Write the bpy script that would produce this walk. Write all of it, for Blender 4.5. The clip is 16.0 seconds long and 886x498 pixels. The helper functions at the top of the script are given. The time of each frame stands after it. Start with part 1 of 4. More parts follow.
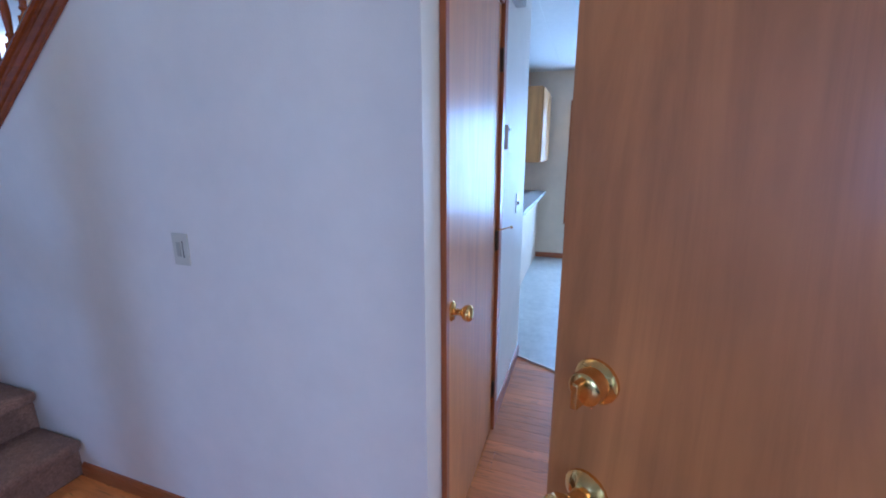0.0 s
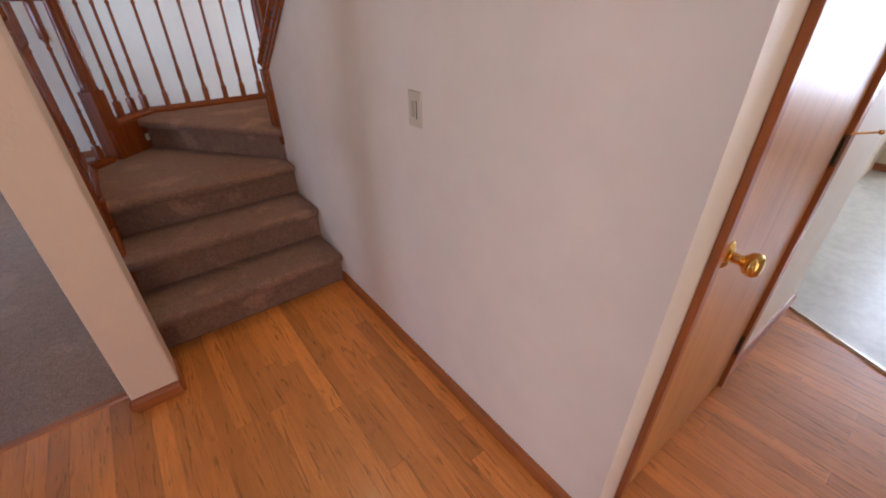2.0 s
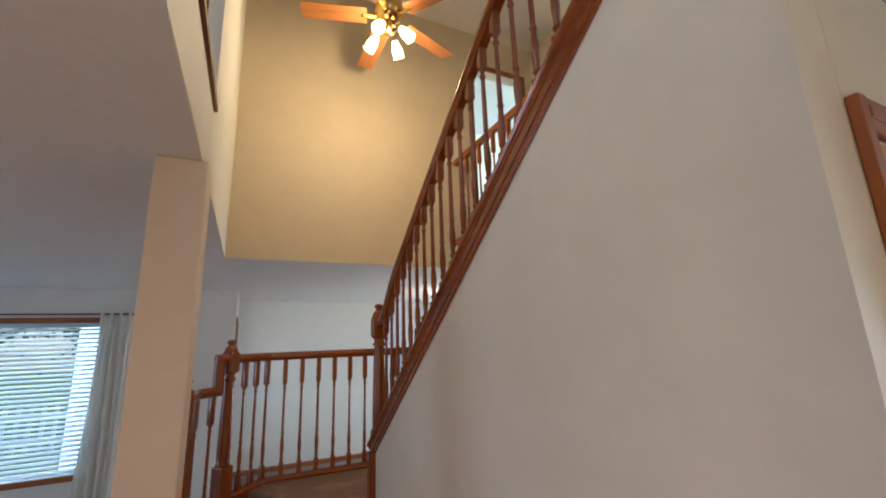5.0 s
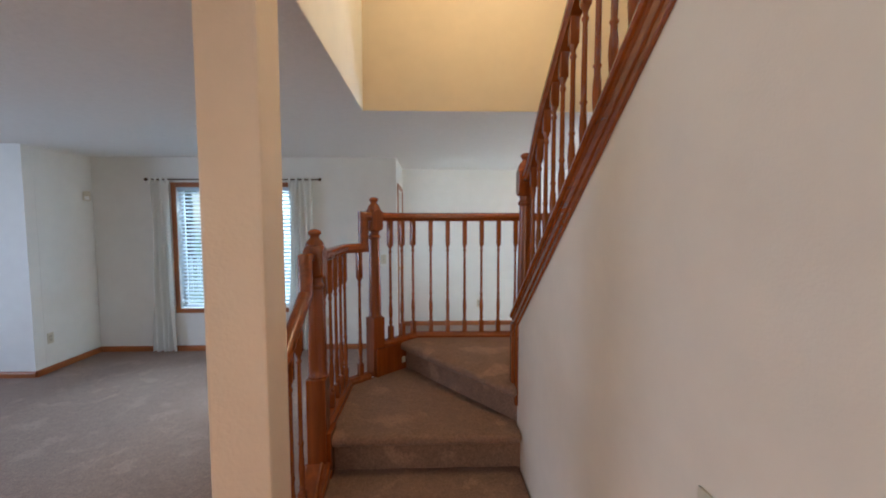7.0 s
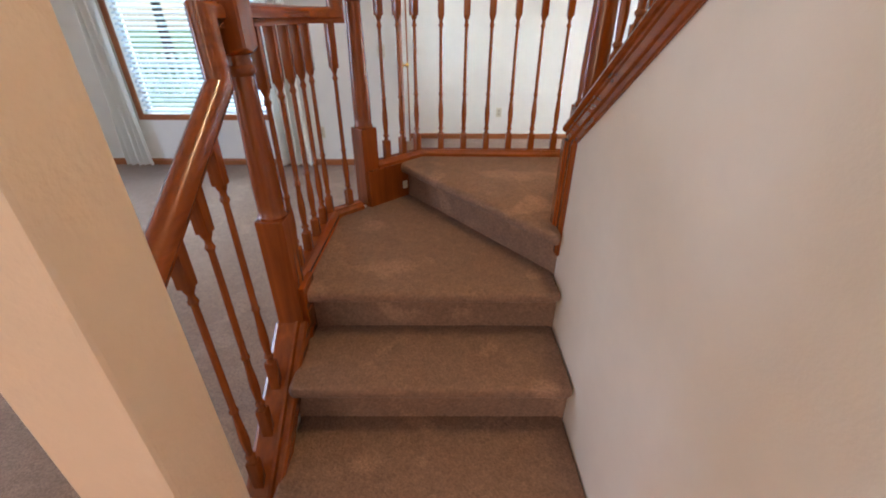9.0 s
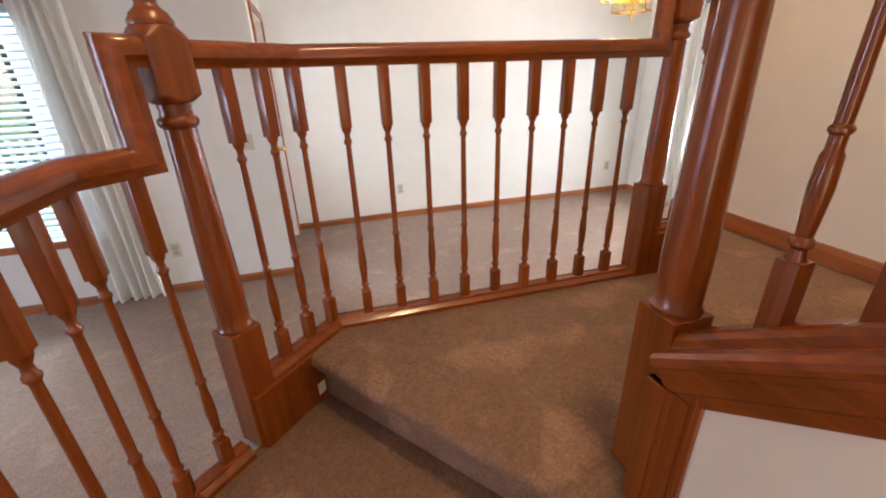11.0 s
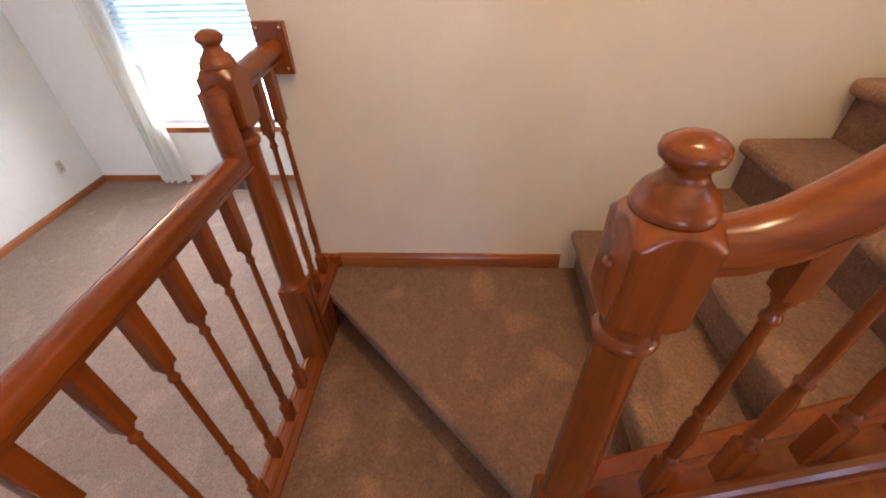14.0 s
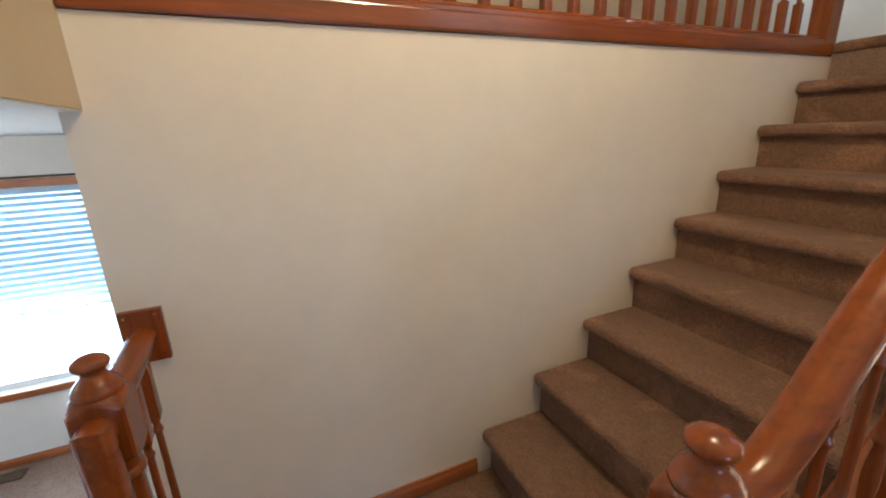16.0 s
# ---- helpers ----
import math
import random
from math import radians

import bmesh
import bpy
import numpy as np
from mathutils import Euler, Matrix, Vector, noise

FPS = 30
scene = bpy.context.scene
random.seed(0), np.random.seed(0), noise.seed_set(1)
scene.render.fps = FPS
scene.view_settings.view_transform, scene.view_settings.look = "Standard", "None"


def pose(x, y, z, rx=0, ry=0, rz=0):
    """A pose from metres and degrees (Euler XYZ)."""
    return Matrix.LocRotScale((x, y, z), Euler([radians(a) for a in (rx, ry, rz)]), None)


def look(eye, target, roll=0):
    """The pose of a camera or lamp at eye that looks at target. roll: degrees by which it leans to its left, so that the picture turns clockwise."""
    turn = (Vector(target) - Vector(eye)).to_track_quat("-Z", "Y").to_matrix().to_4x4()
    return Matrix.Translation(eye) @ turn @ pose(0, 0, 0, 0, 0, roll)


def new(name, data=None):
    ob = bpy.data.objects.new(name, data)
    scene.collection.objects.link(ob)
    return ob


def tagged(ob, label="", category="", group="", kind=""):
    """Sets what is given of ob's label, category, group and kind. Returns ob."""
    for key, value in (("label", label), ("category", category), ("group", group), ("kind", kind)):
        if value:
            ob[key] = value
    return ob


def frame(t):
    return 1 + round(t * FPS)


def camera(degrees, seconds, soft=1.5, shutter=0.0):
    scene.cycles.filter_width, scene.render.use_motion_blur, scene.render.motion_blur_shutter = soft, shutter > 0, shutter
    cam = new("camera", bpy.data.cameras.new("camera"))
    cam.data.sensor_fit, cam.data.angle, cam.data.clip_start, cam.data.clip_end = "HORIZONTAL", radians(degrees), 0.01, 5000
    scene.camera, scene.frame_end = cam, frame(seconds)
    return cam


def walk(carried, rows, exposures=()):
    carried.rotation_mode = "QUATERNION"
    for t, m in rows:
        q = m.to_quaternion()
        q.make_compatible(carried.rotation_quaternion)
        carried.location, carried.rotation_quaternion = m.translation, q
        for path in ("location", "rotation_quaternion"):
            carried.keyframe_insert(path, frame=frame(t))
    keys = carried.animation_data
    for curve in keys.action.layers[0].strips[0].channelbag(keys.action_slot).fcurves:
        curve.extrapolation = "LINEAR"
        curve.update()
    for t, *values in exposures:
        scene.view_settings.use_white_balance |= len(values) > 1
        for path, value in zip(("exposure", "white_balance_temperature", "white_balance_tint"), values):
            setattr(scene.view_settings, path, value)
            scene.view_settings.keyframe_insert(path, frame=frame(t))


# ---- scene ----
cam = camera(94.6, 16.0, soft=1.9)
PATH = [
    (0, (-0.957, -2.094, 1.429), (0.881, -1.456, 0.962), -0.2),
    (0.3, (-0.877, -2.042, 1.429), (0.795, -1.203, 0.723), -1.4),
    (0.5, (-0.831, -2.007, 1.385), (0.718, -1.034, 0.576), -1.8),
    (0.6, (-0.817, -1.999, 1.384), (0.665, -0.977, 0.513), -2.2),
    (1, (-0.775, -1.936, 1.382), (0.471, -0.795, 0.313), -2.4),
    (1.5, (-0.74, -1.925, 1.374), (0.312, -0.676, 0.219), -2.1),
    (2, (-0.73, -1.935, 1.413), (0.304, -0.584, 0.361), -0.6),
    (2.5, (-0.749, -1.94, 1.482), (0.317, -0.467, 0.65), -0.5),
    (3, (-0.758, -1.952, 1.579), (0.329, -0.37, 1.015), -1.1),
    (3.5, (-0.770, -1.984, 1.620), (0.327, -0.322, 1.425), -1.9),
    (4, (-0.786, -2.015, 1.700), (0.280, -0.330, 1.859), -3.2),
    (4.2, (-0.779, -2.016, 1.711), (0.260, -0.340, 2.027), -3.8),
    (6.3, (-0.580, -1.704, 1.709), (-0.268, 0.209, 2.192), -0.2),
    (6.5, (-0.543, -1.643, 1.697), (-0.324, 0.318, 2.020), 0.0),
    (7, (-0.449, -1.456, 1.609), (-0.386, 0.539, 1.474), -0.1),
    (7.5, (-0.416, -1.276, 1.507), (-0.395, 0.616, 0.857), 0.2),
    (8, (-0.438, -1.08, 1.434), (-0.425, 0.676, 0.477), 0.3),
    (8.5, (-0.438, -0.926, 1.436), (-0.438, 0.799, 0.425), 0.4),
    (11, (-0.535, 0.217, 1.593), (-0.023, 1.976, 0.789), -1.9),
    (11.5, (-0.573, 0.407, 1.746), (0.231, 2.015, 0.869), -1.9),
    (12, (-0.495, 0.541, 1.872), (0.56, 1.955, 0.929), -2.0),
    (12.5, (-0.447, 0.625, 1.952), (0.847, 1.78, 0.956), -2.0),
    (13, (-0.442, 0.751, 2.036), (1.027, 1.587, 0.967), -1.8),
    (13.5, (-0.397, 0.85, 2.114), (1.161, 1.329, 0.955), -2.5),
    (14, (-0.288, 0.93, 2.119), (1.266, 1.024, 0.863), -1.8),
    (14.5, (-0.204, 1.037, 2.114), (1.296, 0.808, 0.811), -1.8),
    (15, (-0.158, 1.168, 2.213), (1.313, 0.671, 0.953), -1.1),
    (15.5, (-0.152, 1.17, 2.295), (1.468, 0.514, 1.323), -1.7),
    (16, (-0.181, 1.165, 2.317), (1.584, 0.403, 1.764), -2.2),
]
walk(cam, [(t, look(eye, target, roll)) for t, eye, target, roll in PATH], exposures=[
    (0.0, 0.45, 4050, 10), (0.6, 0.45, 4500, 12), (1.0, 0.45, 5300, 22), (1.6, 0.6, 6150, 22), (2.5, 0.5, 6250, 16), (3.3, 0.35, 6200, 12), (4.0, 0.2, 6150, 8),
    (6.5, 0.35, 6000, 6), (7.0, 0.6, 6200, 8), (8.0, 1.05, 6450, 10), (11.0, 1.2, 7000, 16), (13.0, 1.1, 7250, 22), (14.5, 1.0, 6250, 14), (15.2, 0.9, 5850, 6), (16.0, 0.55, 5750, 6)])

# ---------------------------------------------------------------- light
sky_world = bpy.data.worlds.new("sky_world")
scene.world = sky_world
sky_world.use_nodes = True
wn = sky_world.node_tree
sky = wn.nodes.new("ShaderNodeTexSky")
sky.sky_type, sky.sun_disc = "NISHITA", False
sky.sun_elevation, sky.sun_rotation = radians(88), radians(60)
wn.links.new(sky.outputs[0], wn.nodes["Background"].inputs[0])
wn.nodes["Background"].inputs[1].default_value = 0.13


def lamp(name, kind, place, target, power, colour, **more):
    data = bpy.data.lights.new(name, kind)
    data.energy, data.color = power, colour
    for key, value in more.items():
        if key == "size":
            data.shape, data.size, data.size_y = "RECTANGLE", value[0], value[1]
        if key == "radius":
            data.shadow_soft_size = value
        if key == "angle":
            data.angle = radians(value)
    ob = new(name, data)
    ob.matrix_world = look(place, target) if target else pose(*place)
    return ob


lamp("sun", "SUN", (0.5, 0.3, 20), (0, 0, 0), 3.0, (1.0, 0.95, 0.88), angle=0.5)
DAY = (0.86, 0.93, 1.0)
lamp("living_daylight", "AREA", (-2.82, 5.8, 3.5), (-2.3, 2.0, 0.7), 230, (0.68, 0.84, 1.0), size=(2.2, 1.2))
lamp("dining_daylight", "AREA", (3.72, 3.17, 0.90), (0, 3.17, 0.75), 26, DAY, size=(1.4, 0.52))
lamp("kitchen_daylight", "AREA", (4.95, -2.6, 1.25), (0, -2.6, 1.0), 42, (0.76, 0.88, 1.0), size=(1.5, 1.5))
lamp("patio_daylight", "AREA", (-1.3, 4.2, 1.45), (2, 4.2, 0.9), 5, DAY, size=(0.7, 1.1))
lamp("entry_daylight", "AREA", (-0.47, -3.25, 1.2), (-0.3, 0, 1.0), 8, (1.0, 0.76, 0.56), size=(0.9, 2.0))
# Lights the column face through an unseen opening left of the door, both added
lamp("column_fill", "AREA", (-1.42, -3.08, 1.2), (-0.95, -0.3, 1.0), 9, (1.0, 0.74, 0.53), size=(0.6, 1.6))
# Unseen hall window is assumed; lamp added to brighten the upstairs front wall
lamp("hall_fill", "AREA", (2.28, -2.2, 4.0), (1.2, -2.7, 3.4), 7, (0.75, 0.88, 1.0), size=(0.8, 1.1))
# Unseen opening over the door, added with this lamp as fill for the foyer
lamp("foyer_fill", "AREA", (-0.47, -2.84, 3.9), (-0.30, 0.0, 1.6), 2.5, (0.92, 0.95, 1.0), size=(1.1, 1.3))
# Unseen west window, assumed from the column's soft shadow on the stair wall
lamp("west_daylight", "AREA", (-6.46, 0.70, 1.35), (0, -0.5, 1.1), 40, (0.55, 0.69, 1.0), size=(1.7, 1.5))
# Fill lamp in an added living room opening that is out of view
lamp("front_fill", "AREA", (-3.7, -2.83, 1.35), (-1.2, 0.2, 1.0), 3, (0.95, 0.93, 0.95), size=(1.7, 1.5))
# Unseen loft opening and lamp, added to brighten the landing wall and upper treads
lamp("loft_fill", "AREA", (-2.66, -1.7, 4.1), (0.6, 0.4, 1.9), 12, (1.0, 0.93, 0.82), size=(1.5, 1.1))
# Area lamp before the glowing wall, standing in for the bedroom's light
lamp("bedroom_daylight", "AREA", (1.65, 3.3, 3.9), (1.65, 0, 3.6), 2.5, (1.0, 0.86, 0.5), size=(1.0, 1.4))

# ---------------------------------------------------------------- materials


def material(name, colour, rough=0.5, metal=0.0, grain=0.0, scale=(40, 40, 40), blotch=0.0, bump=0.0, bump_scale=200.0, coat=0.0,
             vary=0.0, wave=None, alpha=None, detail=6.0, coords="Object"):
    """Base colour with variation at two scales, fine relief, and a change from piece to piece."""
    m = bpy.data.materials.new(name)
    m.use_nodes = True
    t = m.node_tree
    n, link = t.nodes, t.links.new
    b = n["Principled BSDF"]
    b.inputs["Roughness"].default_value, b.inputs["Metallic"].default_value = rough, metal
    b.inputs["Coat Weight"].default_value, b.inputs["Coat Roughness"].default_value = coat, 0.12
    tc = n.new("ShaderNodeTexCoord")
    out = None
    rgb = n.new("ShaderNodeRGB")
    rgb.outputs[0].default_value = (*colour, 1)
    out = rgb.outputs[0]

    def value_by(factor_socket, low, high):
        nonlocal out
        mr = n.new("ShaderNodeMapRange")
        mr.inputs["From Min"].default_value, mr.inputs["From Max"].default_value = 0.3, 0.7
        mr.inputs["To Min"].default_value, mr.inputs["To Max"].default_value = low, high
        link(factor_socket, mr.inputs["Value"])
        hs = n.new("ShaderNodeHueSaturation")
        link(mr.outputs[0], hs.inputs["Value"])
        link(out, hs.inputs["Color"])
        out = hs.outputs[0]

    if grain:
        mp = n.new("ShaderNodeMapping")
        mp.inputs["Scale"].default_value = scale
        link(tc.outputs[coords], mp.inputs["Vector"])
        if wave:
            oi = n.new("ShaderNodeObjectInfo")
            sh = n.new("ShaderNodeVectorMath")
            sh.operation = "SCALE"
            sh.inputs[0].default_value = (37.0, 11.0, 53.0)
            link(oi.outputs["Random"], sh.inputs["Scale"])
            ad = n.new("ShaderNodeVectorMath")
            link(tc.outputs[coords], ad.inputs[0])
            link(sh.outputs[0], ad.inputs[1])
            link(ad.outputs[0], mp.inputs["Vector"])
        nz = n.new("ShaderNodeTexNoise")
        nz.inputs["Scale"].default_value, nz.inputs["Detail"].default_value = 1.0, detail
        nz.inputs["Roughness"].default_value = 0.65
        if wave:
            nz.inputs["Distortion"].default_value = wave
        link(mp.outputs[0], nz.inputs["Vector"])
        value_by(nz.outputs["Fac"], 1 - grain, 1 + grain)
    if blotch:
        nb = n.new("ShaderNodeTexNoise")
        nb.inputs["Scale"].default_value, nb.inputs["Detail"].default_value = 4.5, 4.0
        link(tc.outputs[coords], nb.inputs["Vector"])
        value_by(nb.outputs["Fac"], 1 - blotch, 1 + blotch)
    if vary:
        oi = n.new("ShaderNodeObjectInfo")
        mr = n.new("ShaderNodeMapRange")
        mr.inputs["To Min"].default_value, mr.inputs["To Max"].default_value = 1 - vary, 1 + vary
        link(oi.outputs["Random"], mr.inputs["Value"])
        hs = n.new("ShaderNodeHueSaturation")
        link(mr.outputs[0], hs.inputs["Value"])
        link(out, hs.inputs["Color"])
        out = hs.outputs[0]
    link(out, b.inputs["Base Color"])
    if bump:
        bn = n.new("ShaderNodeTexNoise")
        bn.inputs["Scale"].default_value, bn.inputs["Detail"].default_value = bump_scale, 3.0
        link(tc.outputs["Object"], bn.inputs["Vector"])
        bu = n.new("ShaderNodeBump")
        bu.inputs["Strength"].default_value, bu.inputs["Distance"].default_value = bump, 0.004 if bump < 0.8 else 0.012
        link(bn.outputs["Fac"], bu.inputs["Height"])
        link(bu.outputs[0], b.inputs["Normal"])
    return m


def carpet_material(name, colour, mark):
    """Cut pile: nubby tufts with dark gaps, and paler patches where feet and the vacuum have brushed the pile."""
    m = material(name, colour, rough=0.95, grain=0.20, scale=(140, 140, 140), detail=2.0)
    t = m.node_tree
    n, link = t.nodes, t.links.new
    b = n["Principled BSDF"]
    b.inputs["Sheen Weight"].default_value = 0.06
    b.inputs["Sheen Roughness"].default_value = 0.5
    out = b.inputs["Base Color"].links[0].from_socket
    tc = n.new("ShaderNodeTexCoord")

    def scaled(socket, low, high, to_low, to_high):
        nonlocal out
        mr = n.new("ShaderNodeMapRange")
        mr.inputs["From Min"].default_value, mr.inputs["From Max"].default_value = low, high
        mr.inputs["To Min"].default_value, mr.inputs["To Max"].default_value = to_low, to_high
        link(socket, mr.inputs["Value"])
        hs = n.new("ShaderNodeHueSaturation")
        link(mr.outputs[0], hs.inputs["Value"])
        link(out, hs.inputs["Color"])
        out = hs.outputs[0]

    def noise(scale, detail, distortion=0.0):
        nz = n.new("ShaderNodeTexNoise")
        nz.inputs["Scale"].default_value, nz.inputs["Detail"].default_value = scale, detail
        nz.inputs["Distortion"].default_value = distortion
        link(tc.outputs["Object"], nz.inputs["Vector"])
        return nz.outputs["Fac"]

    def multiply(a, b):
        mu = n.new("ShaderNodeMath")
        mu.operation = "MULTIPLY"
        link(a, mu.inputs[0])
        link(b, mu.inputs[1])
        return mu.outputs[0]

    clump = noise(85.0, 2.5, 0.6)
    scaled(clump, 0.30, 0.60, 0.84, 1.06)
    streak = noise(22.0, 3.0, 0.8)
    scaled(streak, 0.35, 0.65, 0.93, 1.07)
    # brushed patches with a fairly sharp rim, broken up by the tufts
    rim = n.new("ShaderNodeMath")
    rim.operation = "MULTIPLY_ADD"
    rim.inputs[1].default_value = 0.10
    link(clump, rim.inputs[0])
    link(noise(5.4, 0.5, 0.35), rim.inputs[2])
    scaled(rim.outputs[0], 0.645, 0.76, 1.0, 1.0 + mark)
    link(out, b.inputs["Base Color"])
    bu = n.new("ShaderNodeBump")
    bu.inputs["Strength"].default_value, bu.inputs["Distance"].default_value = 0.85, 0.008
    link(multiply(clump, noise(170.0, 2.0)), bu.inputs["Height"])
    link(bu.outputs[0], b.inputs["Normal"])
    return m


PAINT = material("wall_paint", (0.79, 0.72, 0.62), rough=0.55, grain=0.015, scale=(9, 9, 9), blotch=0.02, bump=0.12, bump_scale=160)
PAINT_WHITE = material("dining_paint", (0.78, 0.77, 0.73), rough=0.6, grain=0.012, scale=(9, 9, 9), blotch=0.015, bump=0.12, bump_scale=160)
# Wall paint with the entry's warm light mixed into the column's colour
PAINT_WARM = material("warm_lit_column_paint", (0.77, 0.63, 0.50), rough=0.5, grain=0.02, scale=(12, 12, 12), blotch=0.02, bump=0.5, bump_scale=75)
# Wall paint copy, darker and warmer: the fan light's tone put into the colour
PAINT_FAN_LIT = material("fan_lit_paint", (0.58, 0.48, 0.345), rough=0.65, grain=0.015, scale=(9, 9, 9), blotch=0.02, bump=0.12, bump_scale=160)
KITCHEN_PAINT = material("kitchen_paint", (0.74, 0.62, 0.47), rough=0.6, grain=0.02, scale=(9, 9, 9), blotch=0.02, bump=0.1, bump_scale=160)
CEILING = material("ceiling_paint", (0.76, 0.74, 0.70), rough=0.85, grain=0.03, scale=(25, 25, 25), bump=0.5, bump_scale=38)
WOOD = material("stained_oak", (0.225, 0.050, 0.0065), rough=0.26, grain=0.30, scale=(30, 30, 1.8), blotch=0.07, bump=0.03, bump_scale=120, coat=0.25, wave=0.5)
WOOD_X = material("stained_oak_along_x", (0.225, 0.050, 0.0065), rough=0.26, grain=0.30, scale=(1.8, 30, 30), blotch=0.07, bump=0.03, bump_scale=120, coat=0.25, wave=0.5)
WOOD_Y = material("stained_oak_along_y", (0.225, 0.050, 0.0065), rough=0.26, grain=0.30, scale=(30, 1.8, 30), blotch=0.07, bump=0.03, bump_scale=120, coat=0.25, wave=0.5)
TRIM_X = material("trim_oak_along_x", (0.33, 0.10, 0.024), rough=0.4, grain=0.25, scale=(2.6, 30, 30), blotch=0.1, coat=0.2, wave=0.5)
TRIM_Y = material("trim_oak_along_y", (0.33, 0.10, 0.024), rough=0.4, grain=0.25, scale=(30, 2.6, 30), blotch=0.1, coat=0.2, wave=0.5)
TRIM_Z = material("trim_oak_upright", (0.33, 0.10, 0.024), rough=0.4, grain=0.25, scale=(30, 30, 2.6), blotch=0.1, coat=0.2, wave=0.5)
DOOR = material("birch_door", (0.54, 0.245, 0.070), rough=0.42, grain=0.16, scale=(16, 16, 1.1), blotch=0.06, coat=0.12, wave=1.2)
FRONT_DOOR = material("entry_door_veneer", (0.45, 0.185, 0.05), rough=0.42, grain=0.28, scale=(9, 9, 0.8), blotch=0.12, coat=0.12, wave=1.6)
PLANK = material("oak_strip", (0.58, 0.210, 0.042), rough=0.38, grain=0.15, scale=(30, 1.7, 30), blotch=0.08, coat=0.2, vary=0.24, wave=2.2)
pt = PLANK.node_tree
pb = pt.nodes["Principled BSDF"]
ptc, pmap, pfig, pmr, phs = (pt.nodes.new(k) for k in ("ShaderNodeTexCoord", "ShaderNodeMapping", "ShaderNodeTexNoise", "ShaderNodeMapRange", "ShaderNodeHueSaturation"))
poi, pshift, padd = (pt.nodes.new(k) for k in ("ShaderNodeObjectInfo", "ShaderNodeVectorMath", "ShaderNodeVectorMath"))
pshift.operation = "SCALE"
pshift.inputs[0].default_value = (23.0, 41.0, 7.0)
pmap.inputs["Scale"].default_value = (30, 2.6, 30)
pfig.inputs["Scale"].default_value, pfig.inputs["Detail"].default_value, pfig.inputs["Distortion"].default_value = 1.0, 2.5, 3.4
pmr.inputs["From Min"].default_value, pmr.inputs["From Max"].default_value = 0.59, 0.68
pmr.inputs["To Min"].default_value, pmr.inputs["To Max"].default_value = 1.0, 0.58
pt.links.new(poi.outputs["Random"], pshift.inputs["Scale"])
pt.links.new(ptc.outputs["Object"], padd.inputs[0])
pt.links.new(pshift.outputs[0], padd.inputs[1])
pt.links.new(padd.outputs[0], pmap.inputs["Vector"])
pt.links.new(pmap.outputs[0], pfig.inputs["Vector"])
pt.links.new(pfig.outputs["Fac"], pmr.inputs["Value"])
pt.links.new(pmr.outputs[0], phs.inputs["Value"])
pt.links.new(pb.inputs["Base Color"].links[0].from_socket, phs.inputs["Color"])
pt.links.new(phs.outputs[0], pb.inputs["Base Color"])
CARPET = carpet_material("room_carpet", (0.275, 0.188, 0.145), 0.18)
STAIR_CARPET = carpet_material("stair_carpet", (0.222, 0.126, 0.083), 0.40)
BRASS = material("polished_brass", (0.80, 0.52, 0.16), rough=0.16, metal=1.0, grain=0.05, scale=(30, 30, 30))
HINGE = material("dark_hinge", (0.10, 0.06, 0.035), rough=0.4, metal=0.8, grain=0.1)
PLASTIC = material("almond_plastic", (0.60, 0.55, 0.43), rough=0.35, grain=0.02)
PLASTIC_DARK = material("worn_almond_plastic", (0.42, 0.38, 0.29), rough=0.4, grain=0.03)
SLOT = material("dark_slot", (0.05, 0.045, 0.04), rough=0.6)
VINYL = material("sheet_vinyl", (0.50, 0.49, 0.44), rough=0.38, grain=0.12, scale=(16, 16, 16), blotch=0.08, coat=0.1)
METAL = material("threshold_metal", (0.55, 0.5, 0.42), rough=0.35, metal=0.9, grain=0.05)
BLIND = material("blind_slat", (0.78, 0.80, 0.82), rough=0.45, grain=0.02)
CABINET = material("honey_cabinet", (0.56, 0.30, 0.09), rough=0.4, grain=0.18, scale=(20, 20, 2), blotch=0.06, coat=0.2, wave=0.5)
COUNTER = material("grey_laminate", (0.55, 0.56, 0.55), rough=0.25, grain=0.08, scale=(120, 120, 120))
VENT = material("bronze_vent", (0.12, 0.09, 0.06), rough=0.45, metal=0.5, grain=0.1)
FAN_WOOD = material("fan_blade_wood", (0.34, 0.13, 0.04), rough=0.35, grain=0.3, scale=(3, 30, 30), wave=0.5, coat=0.2)
GRASS = material("grass", (0.07, 0.13, 0.03), rough=0.9, grain=0.4, scale=(14, 14, 14), blotch=0.3)
LEAF = material("leaves", (0.06, 0.12, 0.03), rough=0.6, grain=0.3, scale=(5, 5, 5), vary=0.25)
BARK = material("bark", (0.10, 0.07, 0.05), rough=0.9, grain=0.3, scale=(20, 20, 4), bump=0.6, bump_scale=40)
FENCE = material("white_fence_paint", (0.8, 0.8, 0.78), rough=0.5, grain=0.04)
FABRIC = material("sheer_curtain", (0.95, 0.95, 0.93), rough=0.9, grain=0.06, scale=(300, 300, 60))
ft = FABRIC.node_tree
tr = ft.nodes.new("ShaderNodeBsdfTranslucent")
tr.inputs[0].default_value = (0.95, 0.94, 0.9, 1)
mix = ft.nodes.new("ShaderNodeMixShader")
mix.inputs[0].default_value = 0.62
ft.links.new(ft.nodes["Principled BSDF"].outputs[0], mix.inputs[1])
ft.links.new(tr.outputs[0], mix.inputs[2])
ft.links.new(mix.outputs[0], ft.nodes["Material Output"].inputs[0])


bt = BLIND.node_tree
btr = bt.nodes.new("ShaderNodeBsdfTranslucent")
btr.inputs[0].default_value = (0.78, 0.86, 0.92, 1)
